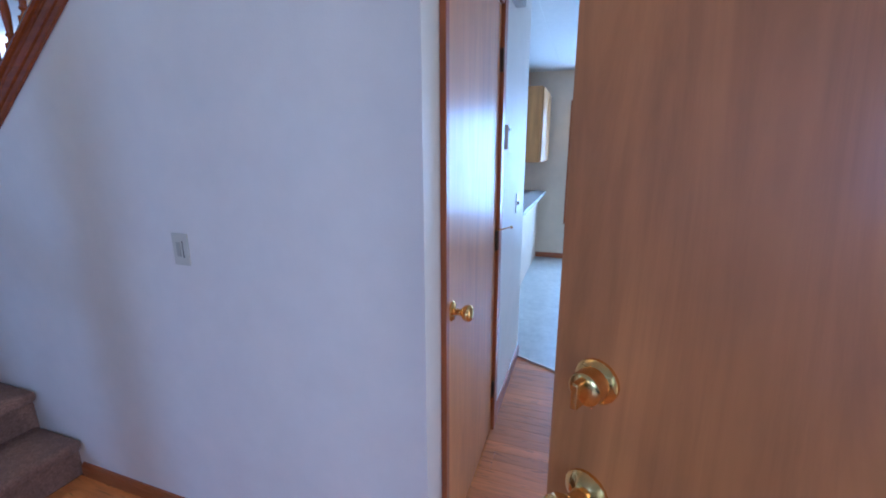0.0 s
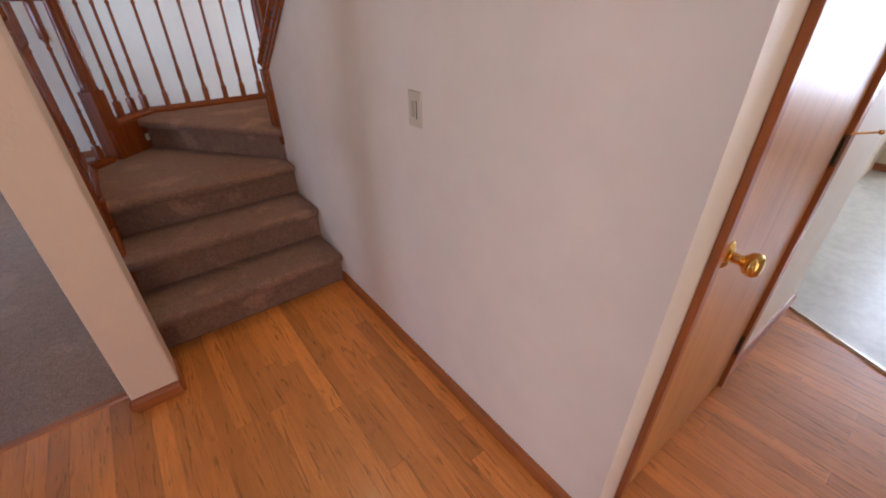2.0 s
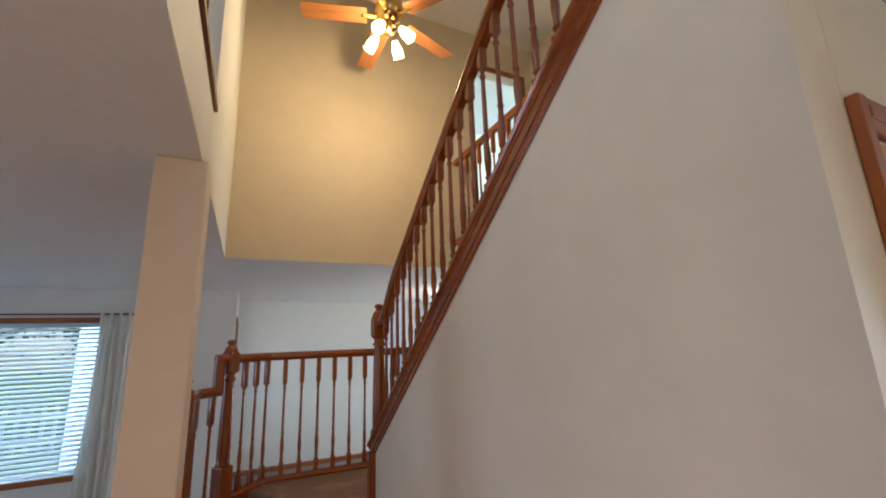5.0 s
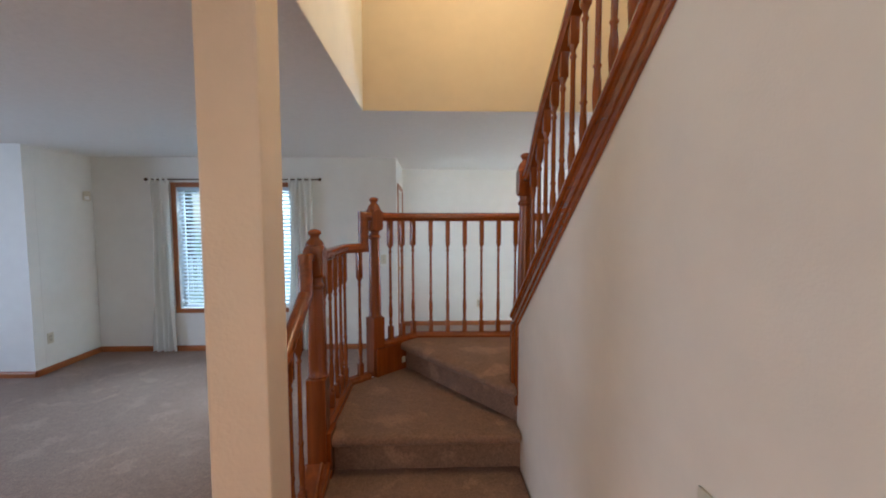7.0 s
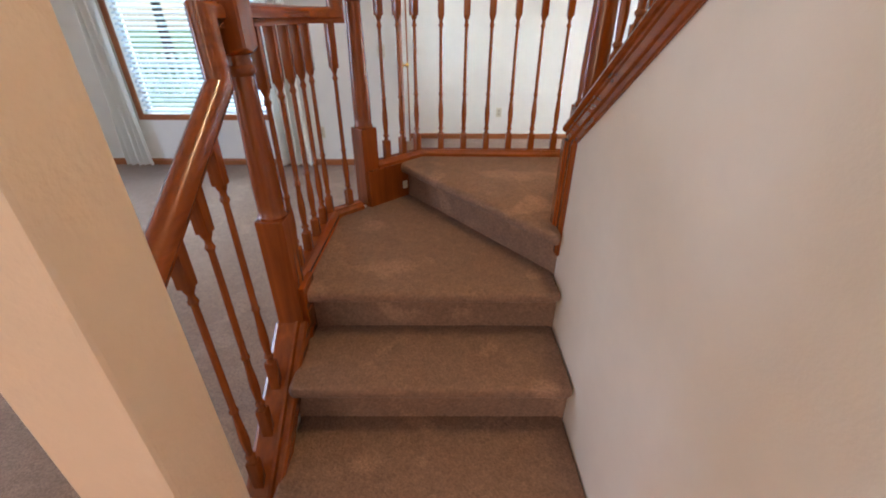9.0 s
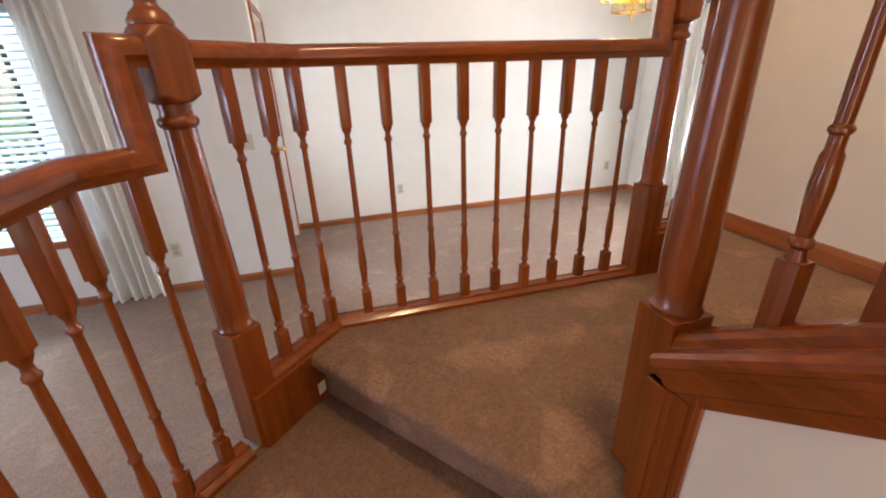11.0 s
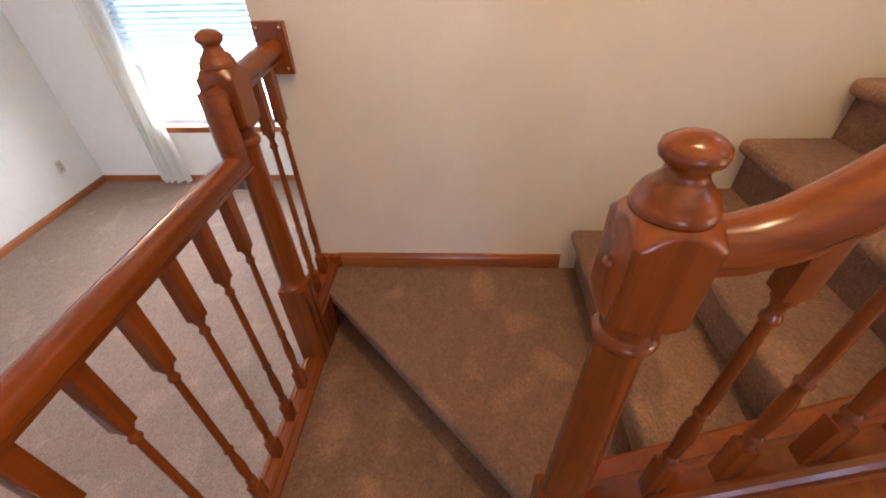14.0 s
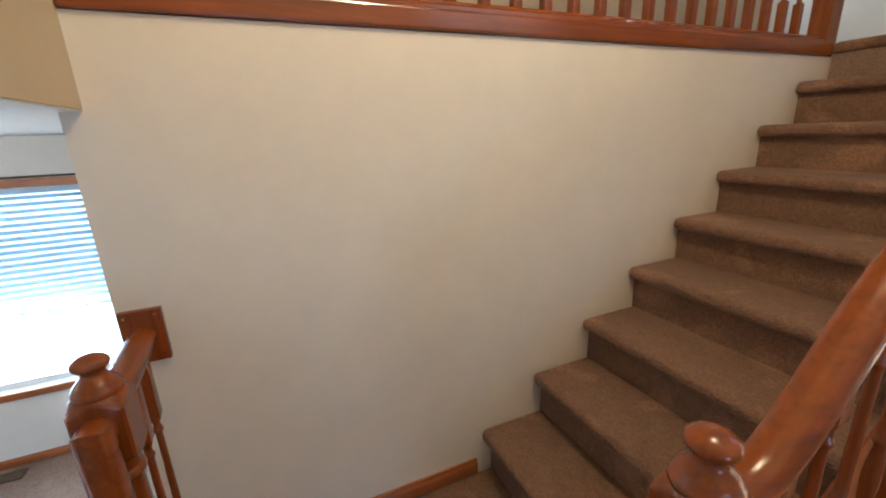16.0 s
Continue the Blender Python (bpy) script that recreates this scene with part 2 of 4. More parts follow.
bmix = bt.nodes.new("ShaderNodeMixShader")
bmix.inputs[0].default_value = 0.6
bt.links.new(bt.nodes["Principled BSDF"].outputs[0], bmix.inputs[1])
bt.links.new(btr.outputs[0], bmix.inputs[2])
bt.links.new(bmix.outputs[0], bt.nodes["Material Output"].inputs[0])


def glass_material(name, tint, rough=0.0):
    m = bpy.data.materials.new(name)
    m.use_nodes = True
    b = m.node_tree.nodes["Principled BSDF"]
    b.inputs["Base Color"].default_value = (*tint, 1)
    b.inputs["Transmission Weight"].default_value, b.inputs["Roughness"].default_value, b.inputs["IOR"].default_value = 1.0, rough, 1.45
    return m


GLASS = glass_material("window_glass", (0.97, 0.99, 1.0))
GLASS_GOLD = glass_material("bevelled_glass", (1.0, 0.93, 0.78), 0.03)


def glow(name, colour, strength):
    m = bpy.data.materials.new(name)
    m.use_nodes = True
    b = m.node_tree.nodes["Principled BSDF"]
    b.inputs["Base Color"].default_value = (0.9, 0.9, 0.85, 1)
    b.inputs["Emission Color"].default_value, b.inputs["Emission Strength"].default_value = (*colour, 1), strength
    return m


BULB = glow("lit_bulb", (1.0, 0.72, 0.34), 25.0)
SHADE = glow("lit_frosted_shade", (1.0, 0.74, 0.36), 9.0)
OVERCAST = glow("bright_outdoors", (0.46, 0.74, 1.0), 1.7)
# Emission on the bedroom wall stands in for sunlight on it
GLOW_WALL = glow("glowing_bedroom_wall", (0.95, 0.85, 0.40), 0.3)

# ---------------------------------------------------------------- mesh helpers


def mesh_of(name, bm, mat, smooth=False):
    me = bpy.data.meshes.new(name)
    bmesh.ops.recalc_face_normals(bm, faces=bm.faces)
    bm.to_mesh(me)
    bm.free()
    me.materials.append(mat)
    if smooth:
        me.polygons.foreach_set("use_smooth", [True] * len(me.polygons))
        try:
            me.set_sharp_from_angle(angle=radians(38))
        except AttributeError:
            pass
    return me


def part(name, bm, mat, parent=None, label="", smooth=False):
    data = bm if isinstance(bm, bpy.types.Mesh) else mesh_of(name, bm, mat, smooth)
    ob = new(name, data)
    ob.parent = parent
    if label:
        tagged(ob, label)
    return ob


def thing(name, label, category, place=(0, 0, 0), group="", kind="", turn=0):
    ob = new(name)
    ob.empty_display_size = 0.1
    ob.matrix_world = pose(*place, 0, 0, turn)
    return tagged(ob, label, category, group, kind)


def structure(name, bm, mat, label, category, smooth=False):
    return tagged(part(name, bm, mat, smooth=smooth), label, category, kind="structure")


def box(x0, x1, y0, y1, z0, z1, bevel=0.0, bm=None, turn=None):
    own = bmesh.new()
    bmesh.ops.create_cube(own, size=1, matrix=Matrix.Translation(((x0 + x1) / 2, (y0 + y1) / 2, (z0 + z1) / 2)) @ Matrix.Diagonal((x1 - x0, y1 - y0, z1 - z0, 1)))
    if bevel:
        bmesh.ops.bevel(own, geom=own.edges[:], offset=bevel, segments=2, profile=0.6, affect="EDGES")
    if turn:
        own.transform(turn)
    if bm is None:
        return own
    join(bm, own)
    return bm


def join(bm, other):
    me = bpy.data.meshes.new("tmp")
    other.to_mesh(me)
    other.free()
    bm.from_mesh(me)
    bpy.data.meshes.remove(me)
    return bm


def prism(points, z0, z1, bm=None):
    bm = bm or bmesh.new()
    low = [bm.verts.new((x, y, z0)) for x, y in points]
    top = [bm.verts.new((x, y, z1)) for x, y in points]
    bm.faces.new(low[::-1])
    bm.faces.new(top)
    for i in range(len(points)):
        j = (i + 1) % len(points)
        bm.faces.new((low[i], low[j], top[j], top[i]))
    return bm


def slab_yz(points, x0, x1, bm=None):
    """A plate of outline (y, z) between x0 and x1."""
    bm = bm or bmesh.new()
    a = [bm.verts.new((x0, y, z)) for y, z in points]
    b = [bm.verts.new((x1, y, z)) for y, z in points]
    bm.faces.new(a)
    bm.faces.new(b[::-1])
    for i in range(len(points)):
        j = (i + 1) % len(points)
        bm.faces.new((a[j], a[i], b[i], b[j]))
    return bm


def lathe(profile, steps=16, bm=None, centre=(0, 0)):
    """Turned shape from (radius, z) rows."""
    bm = bm or bmesh.new()
    rings = []
    for r, z in profile:
        rings.append([bm.verts.new((centre[0] + r * math.cos(2 * math.pi * k / steps), centre[1] + r * math.sin(2 * math.pi * k / steps), z)) for k in range(steps)])
    for a, b in zip(rings, rings[1:]):
        for k in range(steps):
            j = (k + 1) % steps
            bm.faces.new((a[k], a[j], b[j], b[k]))
    bm.faces.new(rings[0][::-1])
    bm.faces.new(rings[-1])
    return bm


def sweep(path, profile, bm=None):
    """A moulding of outline (across, up) along a path, with mitred bends."""
    bm = bm or bmesh.new()
    pts = [Vector(p) for p in path]
    dirs = [(b - a).normalized() for a, b in zip(pts, pts[1:])]
    sides, last = [], None
    for d in dirs:
        flat = Vector((d.y, -d.x, 0))
        if flat.length > 0.3 or last is None:
            last = flat.normalized() if flat.length > 1e-4 else Vector((1, 0, 0))
        sides.append(last)
    rings = []
    for i, p in enumerate(pts):
        k = max(0, i - 1) if i else 0
        d, s = dirs[k], sides[k]
        u = s.cross(d)
        nrm = dirs[0] if i == 0 else dirs[-1] if i == len(pts) - 1 else (dirs[i - 1] + dirs[i]).normalized()
        ring = []
        for a, b in profile:
            q = p + s * a + u * b
            q = q - d * ((q - p).dot(nrm) / d.dot(nrm))
            ring.append(bm.verts.new(q))
        rings.append(ring)
    n = len(profile)
    for a, b in zip(rings, rings[1:]):
        for k in range(n):
            j = (k + 1) % n
            bm.faces.new((a[k], a[j], b[j], b[k]))
    bm.faces.new(rings[0])
    bm.faces.new(rings[-1][::-1])
    return bm


def wall(name, axis, at0, at1, a0, a1, z0, z1, holes, mat, label):
    """A wall with thickness at0..at1 on one axis, along a0..a1, with openings (b0, b1, low, high) cut right through."""
    bm = bmesh.new()
    cuts = sorted({a0, a1, *[h[0] for h in holes], *[h[1] for h in holes]})
    for p, q in zip(cuts, cuts[1:]):
        spans, z = [], z0
        for h in sorted((h for h in holes if h[0] <= p + 1e-6 and h[1] >= q - 1e-6), key=lambda h: h[2]):
            if h[2] > z:
                spans.append((z, h[2]))
            z = h[3]
        if z < z1:
            spans.append((z, z1))
        for low, high in spans:
            if axis == "y":
                box(p, q, at0, at1, low, high, bm=bm)
            else:
                box(at0, at1, p, q, low, high, bm=bm)
    bmesh.ops.remove_doubles(bm, verts=bm.verts, dist=1e-5)
    return structure(name, bm, mat, label, "wall")


RAIL = [(-0.020, -0.030), (0.020, -0.030), (0.022, -0.016), (0.030, -0.008), (0.031, 0.008), (0.026, 0.020), (0.014, 0.028),
        (0.0, 0.030), (-0.014, 0.028), (-0.026, 0.020), (-0.031, 0.008), (-0.030, -0.008), (-0.022, -0.016)]
SHOE = [(-0.047, -0.022), (0.047, -0.022), (0.047, -0.004), (0.040, 0.002), (0.040, 0.016), (0.030, 0.024), (0.024, 0.028), (0.022, 0.034), (0.014, 0.036), (0.012, 0.032),
        (-0.012, 0.032), (-0.014, 0.036), (-0.022, 0.034), (-0.024, 0.028), (-0.030, 0.024), (-0.040, 0.016), (-0.040, 0.002), (-0.047, -0.004)]

# ---------------------------------------------------------------- the house: levels and lines
RISE = 0.19
CEIL = 2.39
UP = 14 * RISE
TOP = 5.15


def cap_z(y):
    return 1.109 + 0.725 * (0.57 - y)


def rail_z(y):
    return 2.34 + 0.72 * (0.03 - y)


# walls of the stair
structure("wall_stair", slab_yz([(-1.71, 0), (0.67, 0), (0.67, cap_z(0.67) + 0.02), (-1.48, cap_z(-1.48) + 0.02), (-1.71, cap_z(-1.48) + 0.02)], 0, 0.12), PAINT,
          "cream painted wall between the two stair flights", "wall")
wall("wall_landing", "x", 1.05, 1.17, -1.6, 1.56, 0, 2.60, [], PAINT, "cream painted wall beside the upper stair flight")
wall("wall_upper_north", "y", 1.514, 1.634, -1.04, 2.32, CEIL + 0.004, TOP, [(1.36, 2.02, UP, 4.70)], PAINT_FAN_LIT, "upper stairwell wall, paint toned beige for warm fan light")
wall("wall_upper_west", "x", -1.04, -0.92, -2.87, 1.512, CEIL + 0.004, TOP, [(-2.4, -0.12, 2.70, 4.95)], PAINT_WHITE, "white upper wall of the stairwell")
# The opening here is added for the hall lamp
wall("wall_upper_east", "x", 2.2, 2.32, -2.87, 1.512, UP, TOP, [(-2.65, -1.75, 3.4, 4.6)], PAINT_FAN_LIT, "upstairs hall wall, paint toned beige for warm fan light")
wall("wall_upper_entry", "x", 0.0, 0.12, -2.87, -1.712, 2.45, TOP, [], PAINT, "cream wall above the entry hall")
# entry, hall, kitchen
# Only the door opening is known; the other three admit added lamps
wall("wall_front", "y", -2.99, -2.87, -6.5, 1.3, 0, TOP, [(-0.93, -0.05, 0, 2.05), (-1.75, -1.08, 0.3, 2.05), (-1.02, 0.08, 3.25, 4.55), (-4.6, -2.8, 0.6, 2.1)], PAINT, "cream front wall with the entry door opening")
wall("wall_upper_front", "y", -2.99, -2.87, 1.302, 2.32, CEIL + 0.04, TOP, [], PAINT_WHITE, "white wall of the upstairs hall")
wall("wall_hall", "y", -1.71, -1.59, 0.122, 1.78, 0, CEIL, [(0.155, 0.892, 0, 2.013)], PAINT, "cream hall wall with a closet door")
wall("wall_hall_end", "x", 1.66, 1.78, -1.588, -1.0, 0, CEIL, [], KITCHEN_PAINT, "beige end of the hall wall")
wall("wall_kitchen_north", "y", -1.0, -0.88, 1.66, 4.65, 0, CEIL, [], KITCHEN_PAINT, "beige kitchen wall")
wall("wall_kitchen_east", "x", 4.65, 4.77, -4.12, -0.88, 0, CEIL, [(-3.3, -1.9, 0.53, 1.98)], KITCHEN_PAINT, "beige kitchen wall with a large window")
wall("wall_kitchen_south", "y", -4.12, -4.0, 1.18, 4.65, 0, CEIL, [], KITCHEN_PAINT, "beige kitchen wall")
wall("wall_kitchen_west", "x", 1.18, 1.3, -4.0, -2.992, 0, CEIL, [], KITCHEN_PAINT, "beige kitchen wall")
# living and dining
wall("wall_living_north", "y", 3.644, 3.764, -4.64, -0.865, 0, CEIL, [(-3.53, -2.10, 0.54, 2.03)], PAINT_WHITE, "white living room wall with a window")
wall("wall_living_jog", "x", -4.64, -4.52, 2.92, 3.642, 0, CEIL, [], PAINT_WHITE, "white return wall of the living room")
wall("wall_living_far", "y", 2.80, 2.918, -6.5, -4.52, 0, CEIL, [], PAINT_WHITE, "white living room wall")
# Opening assumed for the unseen west window
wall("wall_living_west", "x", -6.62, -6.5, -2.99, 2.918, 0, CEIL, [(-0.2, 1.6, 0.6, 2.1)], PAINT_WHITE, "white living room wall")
wall("wall_dining_west", "x", -0.985, -0.866, 3.766, 4.785, 0, CEIL, [(3.86, 4.62, 0, 2.03)], PAINT_WHITE, "white wall with a patio door")
wall("wall_dining_north", "y", 4.785, 4.905, -0.985, 3.59, 0, CEIL, [], PAINT_WHITE, "plain white dining room wall")
wall("wall_dining_east", "x", 3.47, 3.59, 1.40, 4.783, 0, CEIL, [(2.27, 3.90, 0.60, 2.06)], PAINT_WHITE, "white dining room wall with a window")
wall("wall_dining_south", "y", 1.40, 1.54, 1.172, 3.468, 0, CEIL, [], PAINT_WHITE, "white dining room wall")

# ceilings and the upper floor
structure("ceiling_living", box(-6.6, -0.922, -2.868, 3.7, CEIL, CEIL + 0.2), CEILING, "white textured living room ceiling", "ceiling")
structure("ceiling_dining", box(-0.9218, 3.5, 1.516, 4.85, CEIL, CEIL + 0.003), CEILING, "white textured dining room ceiling", "ceiling")
structure("ceiling_hall", box(0.0, 4.7, -4.05, -1.712, CEIL, CEIL + 0.03), CEILING, "textured cream hall ceiling", "ceiling")
structure("ceiling_pantry", box(1.66, 4.7, -1.71, -0.9, CEIL, CEIL + 0.03), CEILING, "textured cream kitchen ceiling", "ceiling")
structure("ceiling_upper", join(box(-2.7, 2.4, -3.0, 1.65, TOP, TOP + 0.1), box(-1.0, 6.0, 1.652, 3.6, TOP - 0.05, TOP + 0.1)), CEILING, "white ceiling above the stairwell", "ceiling")
structure("upper_floor", join(box(0.122, 2.2, -2.868, -1.50, CEIL + 0.04, UP), box(1.172, 2.2, -1.498, 1.512, CEIL + 0.04, UP)), CARPET, "brown carpeted upstairs floor", "floor")
structure("loft_floor", box(-2.6, -1.042, -2.868, 1.5, CEIL + 0.21, UP), CARPET, "brown carpeted loft floor", "floor")
# This wall's opening is added for the loft fill lamp
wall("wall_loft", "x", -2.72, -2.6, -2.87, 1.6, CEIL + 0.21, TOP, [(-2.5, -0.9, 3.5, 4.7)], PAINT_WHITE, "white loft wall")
wall("wall_loft_north", "y", 1.514, 1.634, -2.6, -1.042, CEIL + 0.21, TOP, [], PAINT_WHITE, "white loft wall")
wall("wall_bedroom", "y", 3.45, 3.57, -1.0, 6.0, UP, TOP, [], GLOW_WALL, "pale yellow wall beyond the upstairs door, glowing to look sunlit")

# column at the foot of the stair
column = structure("column", box(-1.067, -0.899, -0.338, -0.174, 0, CEIL, 0.010), PAINT_WARM, "square column at the stair foot, warm light put into its paint", "column")

# ---------------------------------------------------------------- floors
structure("subfloor", box(-6.6, 4.77, -4.1, 4.9, -0.15, -0.012), SLOT, "dark subfloor under the boards", "floor")
structure("carpet", join(box(-6.5, -1.02, -0.2, 3.7, -0.011, 0.006), box(-1.02, 3.47, 1.50, 4.79, -0.011, 0.005)), CARPET, "taupe cut-pile carpet with brushed footprints", "carpet")
structure("vinyl_floor", prism([(1.739, -1.71), (1.367, -2.503), (1.14, -2.987), (1.3, -4.0), (4.66, -4.0), (4.66, -1.0), (1.78, -1.0), (1.78, -1.6)], -0.002, 0.006), VINYL,
          "pale marbled sheet vinyl kitchen floor", "floor")
structure("carpet_strip", sweep([(-6.4, -0.215, 0.0), (-1.08, -0.215, 0.0)], [(-0.02, 0), (0.02, 0), (0.014, 0.009), (-0.014, 0.009)]), TRIM_X, "oak strip between boards and carpet", "trim")
structure("vinyl_strip", sweep([(1.745, -1.70, 0.0), (1.367, -2.503, 0.0), (1.15, -2.965, 0.0)], [(-0.014, 0.0), (0.014, 0.0), (0.009, 0.011), (-0.009, 0.011)]), METAL,
          "narrow metal strip at the edge of the vinyl", "trim")

# ---------------------------------------------------------------- baseboards
BASE = [(0.0, 0.0), (0.013, 0.0), (0.013, 0.045), (0.009, 0.055), (0.007, 0.064), (0.0, 0.066)]


def baseboard(path, mat=TRIM_X, label="oak baseboard"):
    return structure("baseboard", sweep(path, BASE), mat, label, "baseboard")


baseboard([(0, -0.035, 0), (0, -1.71, 0)], TRIM_Y)
baseboard([(0.0, -1.71, 0), (0.093, -1.71, 0)], TRIM_X)
baseboard([(0.96, -1.71, 0), (1.78, -1.71, 0)], TRIM_X)
baseboard([(-4.52, 3.644, 0.006), (-0.865, 3.644, 0.006)])
baseboard([(-4.52, 2.80, 0.006), (-4.52, 3.63, 0.006)], TRIM_Y)
baseboard([(-6.5, 2.80, 0.006), (-4.52, 2.80, 0.006)])
baseboard([(-0.866, 4.785, 0.005), (3.47, 4.785, 0.005)])
baseboard([(3.47, 4.77, 0.005), (3.47, 1.56, 0.005)], TRIM_Y)
baseboard([(4.65, -1.0, 0.006), (4.65, -3.98, 0.006)], TRIM_Y)
baseboard([(1.05, 1.46, 5 * RISE), (1.05, 0.52, 5 * RISE)], TRIM_Y)
for path in ([(-1.067, -0.338, 0), (-0.899, -0.338, 0)], [(-0.899, -0.338, 0), (-0.899, -0.174, 0)], [(-1.067, -0.174, 0), (-1.067, -0.338, 0)]):
    tagged(part("base_trim", sweep(path, BASE), TRIM_X, column), "oak base trim")

# ---------------------------------------------------------------- staircase
staircase = thing("staircase", "brown carpeted winder staircase with rounded nosings", "staircase", kind="structure")


def tread(points, z):
    bm = prism(points, z - 0.052, z)
    bmesh.ops.bevel(bm, geom=bm.edges[:], offset=0.021, segments=4, profile=0.5, affect="EDGES")
    return part("tread", bm, STAIR_CARPET, staircase, smooth=True)


def riser(bm):
    return part("riser", bm, STAIR_CARPET, staircase)


X0 = -0.945
tread([(X0, -0.063), (-0.001, -0.063), (-0.001, 0.27), (X0, 0.27)], RISE)
riser(box(X0, -0.001, -0.018, 0.03, 0.0, RISE - 0.04))
tread([(X0, 0.19), (-0.001, 0.19), (-0.001, 0.55), (X0, 0.55)], 2 * RISE)
riser(box(X0, -0.001, 0.238, 0.28, RISE - 0.03, 2 * RISE - 0.04))
tread([(-0.95, 0.461), (-0.001, 0.461), (-0.001, 0.62), (-0.60, 1.44), (-0.70, 1.39), (-0.95, 1.14)], 3 * RISE)
riser(box(X0, -0.001, 0.510, 0.55, 2 * RISE - 0.03, 3 * RISE - 0.04))
tread([(-0.665, 1.375), (-0.018, 0.535), (0.005, 0.62), (0.21, 0.74), (0.95, 1.45), (0.7, 1.52), (-0.56, 1.535)], 4 * RISE)
riser(prism([(-0.625, 1.405), (0.018, 0.572), (0.055, 0.60), (-0.59, 1.435)], 3 * RISE - 0.03, 4 * RISE - 0.04))
tread([(0.105, 0.742), (0.87, 1.465), (0.92, 1.52), (1.049, 1.52), (1.049, 0.44), (0.121, 0.44), (0.121, 0.70)], 5 * RISE)
riser(prism([(0.143, 0.713), (0.90, 1.433), (0.93, 1.40), (0.173, 0.68)], 4 * RISE - 0.03, 5 * RISE - 0.04))
for k in range(6, 14):
    y = 0.497 - 0.247 * (k - 6)
    tread([(0.121, y), (1.049, y), (1.049, y - 0.30), (0.121, y - 0.30)], k * RISE + 0.01)
    riser(box(0.121, 1.049, y - 0.09, y - 0.046, (k - 1) * RISE - 0.03, k * RISE - 0.04))
y = 0.497 - 0.247 * 8
tread([(0.121, y), (1.049, y), (1.049, y - 0.12), (0.121, y - 0.12)], 14 * RISE + 0.004)
riser(box(0.121, 1.049, y - 0.09, y - 0.046, 13 * RISE - 0.03, 14 * RISE - 0.04))

# low plaster walls under the railings, down to the floor
LINE = [(-0.985, 0.469), (-0.985, 1.11), (-0.56, 1.53), (0.715, 1.512), (1.05, 1.508)]


def strip(a, b, half):
    d = (Vector(b) - Vector(a)).normalized() * half
    s = Vector((d.y, -d.x))
    a, b = Vector(a), Vector(b)
    return [tuple(a - s), tuple(b - s), tuple(b + s), tuple(a + s)]


bm = slab_yz([(-0.19, 0.0), (0.50, 0.0), (0.50, 0.495), (-0.19, 0.02)], -1.02, -0.948)
prism(strip((-0.985, 0.50), (-0.985, 1.10), 0.034), 0, 3 * RISE - 0.01, bm)
prism(strip((-0.99, 1.10), (-0.83, 1.26), 0.033), 0, 3 * RISE - 0.012, bm)
prism(strip((-0.83, 1.26), (-0.56, 1.53), 0.033), 0, 4 * RISE - 0.01, bm)
prism(strip((-0.57, 1.53), (0.74, 1.512), 0.033), 0, 4 * RISE - 0.012, bm)
prism(strip((0.74, 1.512), (1.05, 1.508), 0.033), 0, 5 * RISE - 0.01, bm)
structure("wall_under_stair", bm, PAINT_WHITE, "low painted wall under the stair railing", "wall")

# ---------------------------------------------------------------- railings: turned parts


def newel_meshes(mat):
    knob = [(0.030, 0.0), (0.0415, 0.002), (0.0425, 0.008), (0.040, 0.014), (0.037, 0.017), (0.0365, 0.021), (0.031, 0.027), (0.024, 0.034), (0.0205, 0.040),
            (0.0205, 0.046), (0.024, 0.051), (0.0295, 0.056), (0.031, 0.062), (0.029, 0.069), (0.021, 0.075), (0.011, 0.079), (0.003, 0.080)]
    finial = mesh_of("finial", lathe(knob, 28), mat, True)
    # a square block whose ends were turned on the lathe, so that each face ends in an arc
    head, h, steps = bmesh.new(), 0.045, 48
    rows = [(0.038, 0.0), (0.045, 0.005), (0.050, 0.009), (0.055, 0.013), (0.060, 0.017), (0.064, 0.021), (0.064, 0.124), (0.060, 0.127), (0.055, 0.133), (0.050, 0.139), (0.0455, 0.145), (0.042, 0.149)]
    rings = []
    for radius, z in rows:
        ring = []
        for k in range(steps):
            a = 2 * math.pi * (k + 0.5) / steps
            c, q = math.cos(a), math.sin(a)
            square = min(h / max(abs(c), abs(q)), 0.0605)
            ring.append(head.verts.new((min(radius, square) * c, min(radius, square) * q, z)))
        rings.append(ring)
    for a, b in zip(rings, rings[1:]):
        for k in range(steps):
            j = (k + 1) % steps
            head.faces.new((a[k], a[j], b[j], b[k]))
    head.faces.new(rings[0][::-1])
    head.faces.new(rings[-1])
    bmesh.ops.remove_doubles(head, verts=head.verts, dist=1e-6)
    return finial, mesh_of("head_block", head, mat, True)


FINIAL, HEAD = newel_meshes(WOOD)


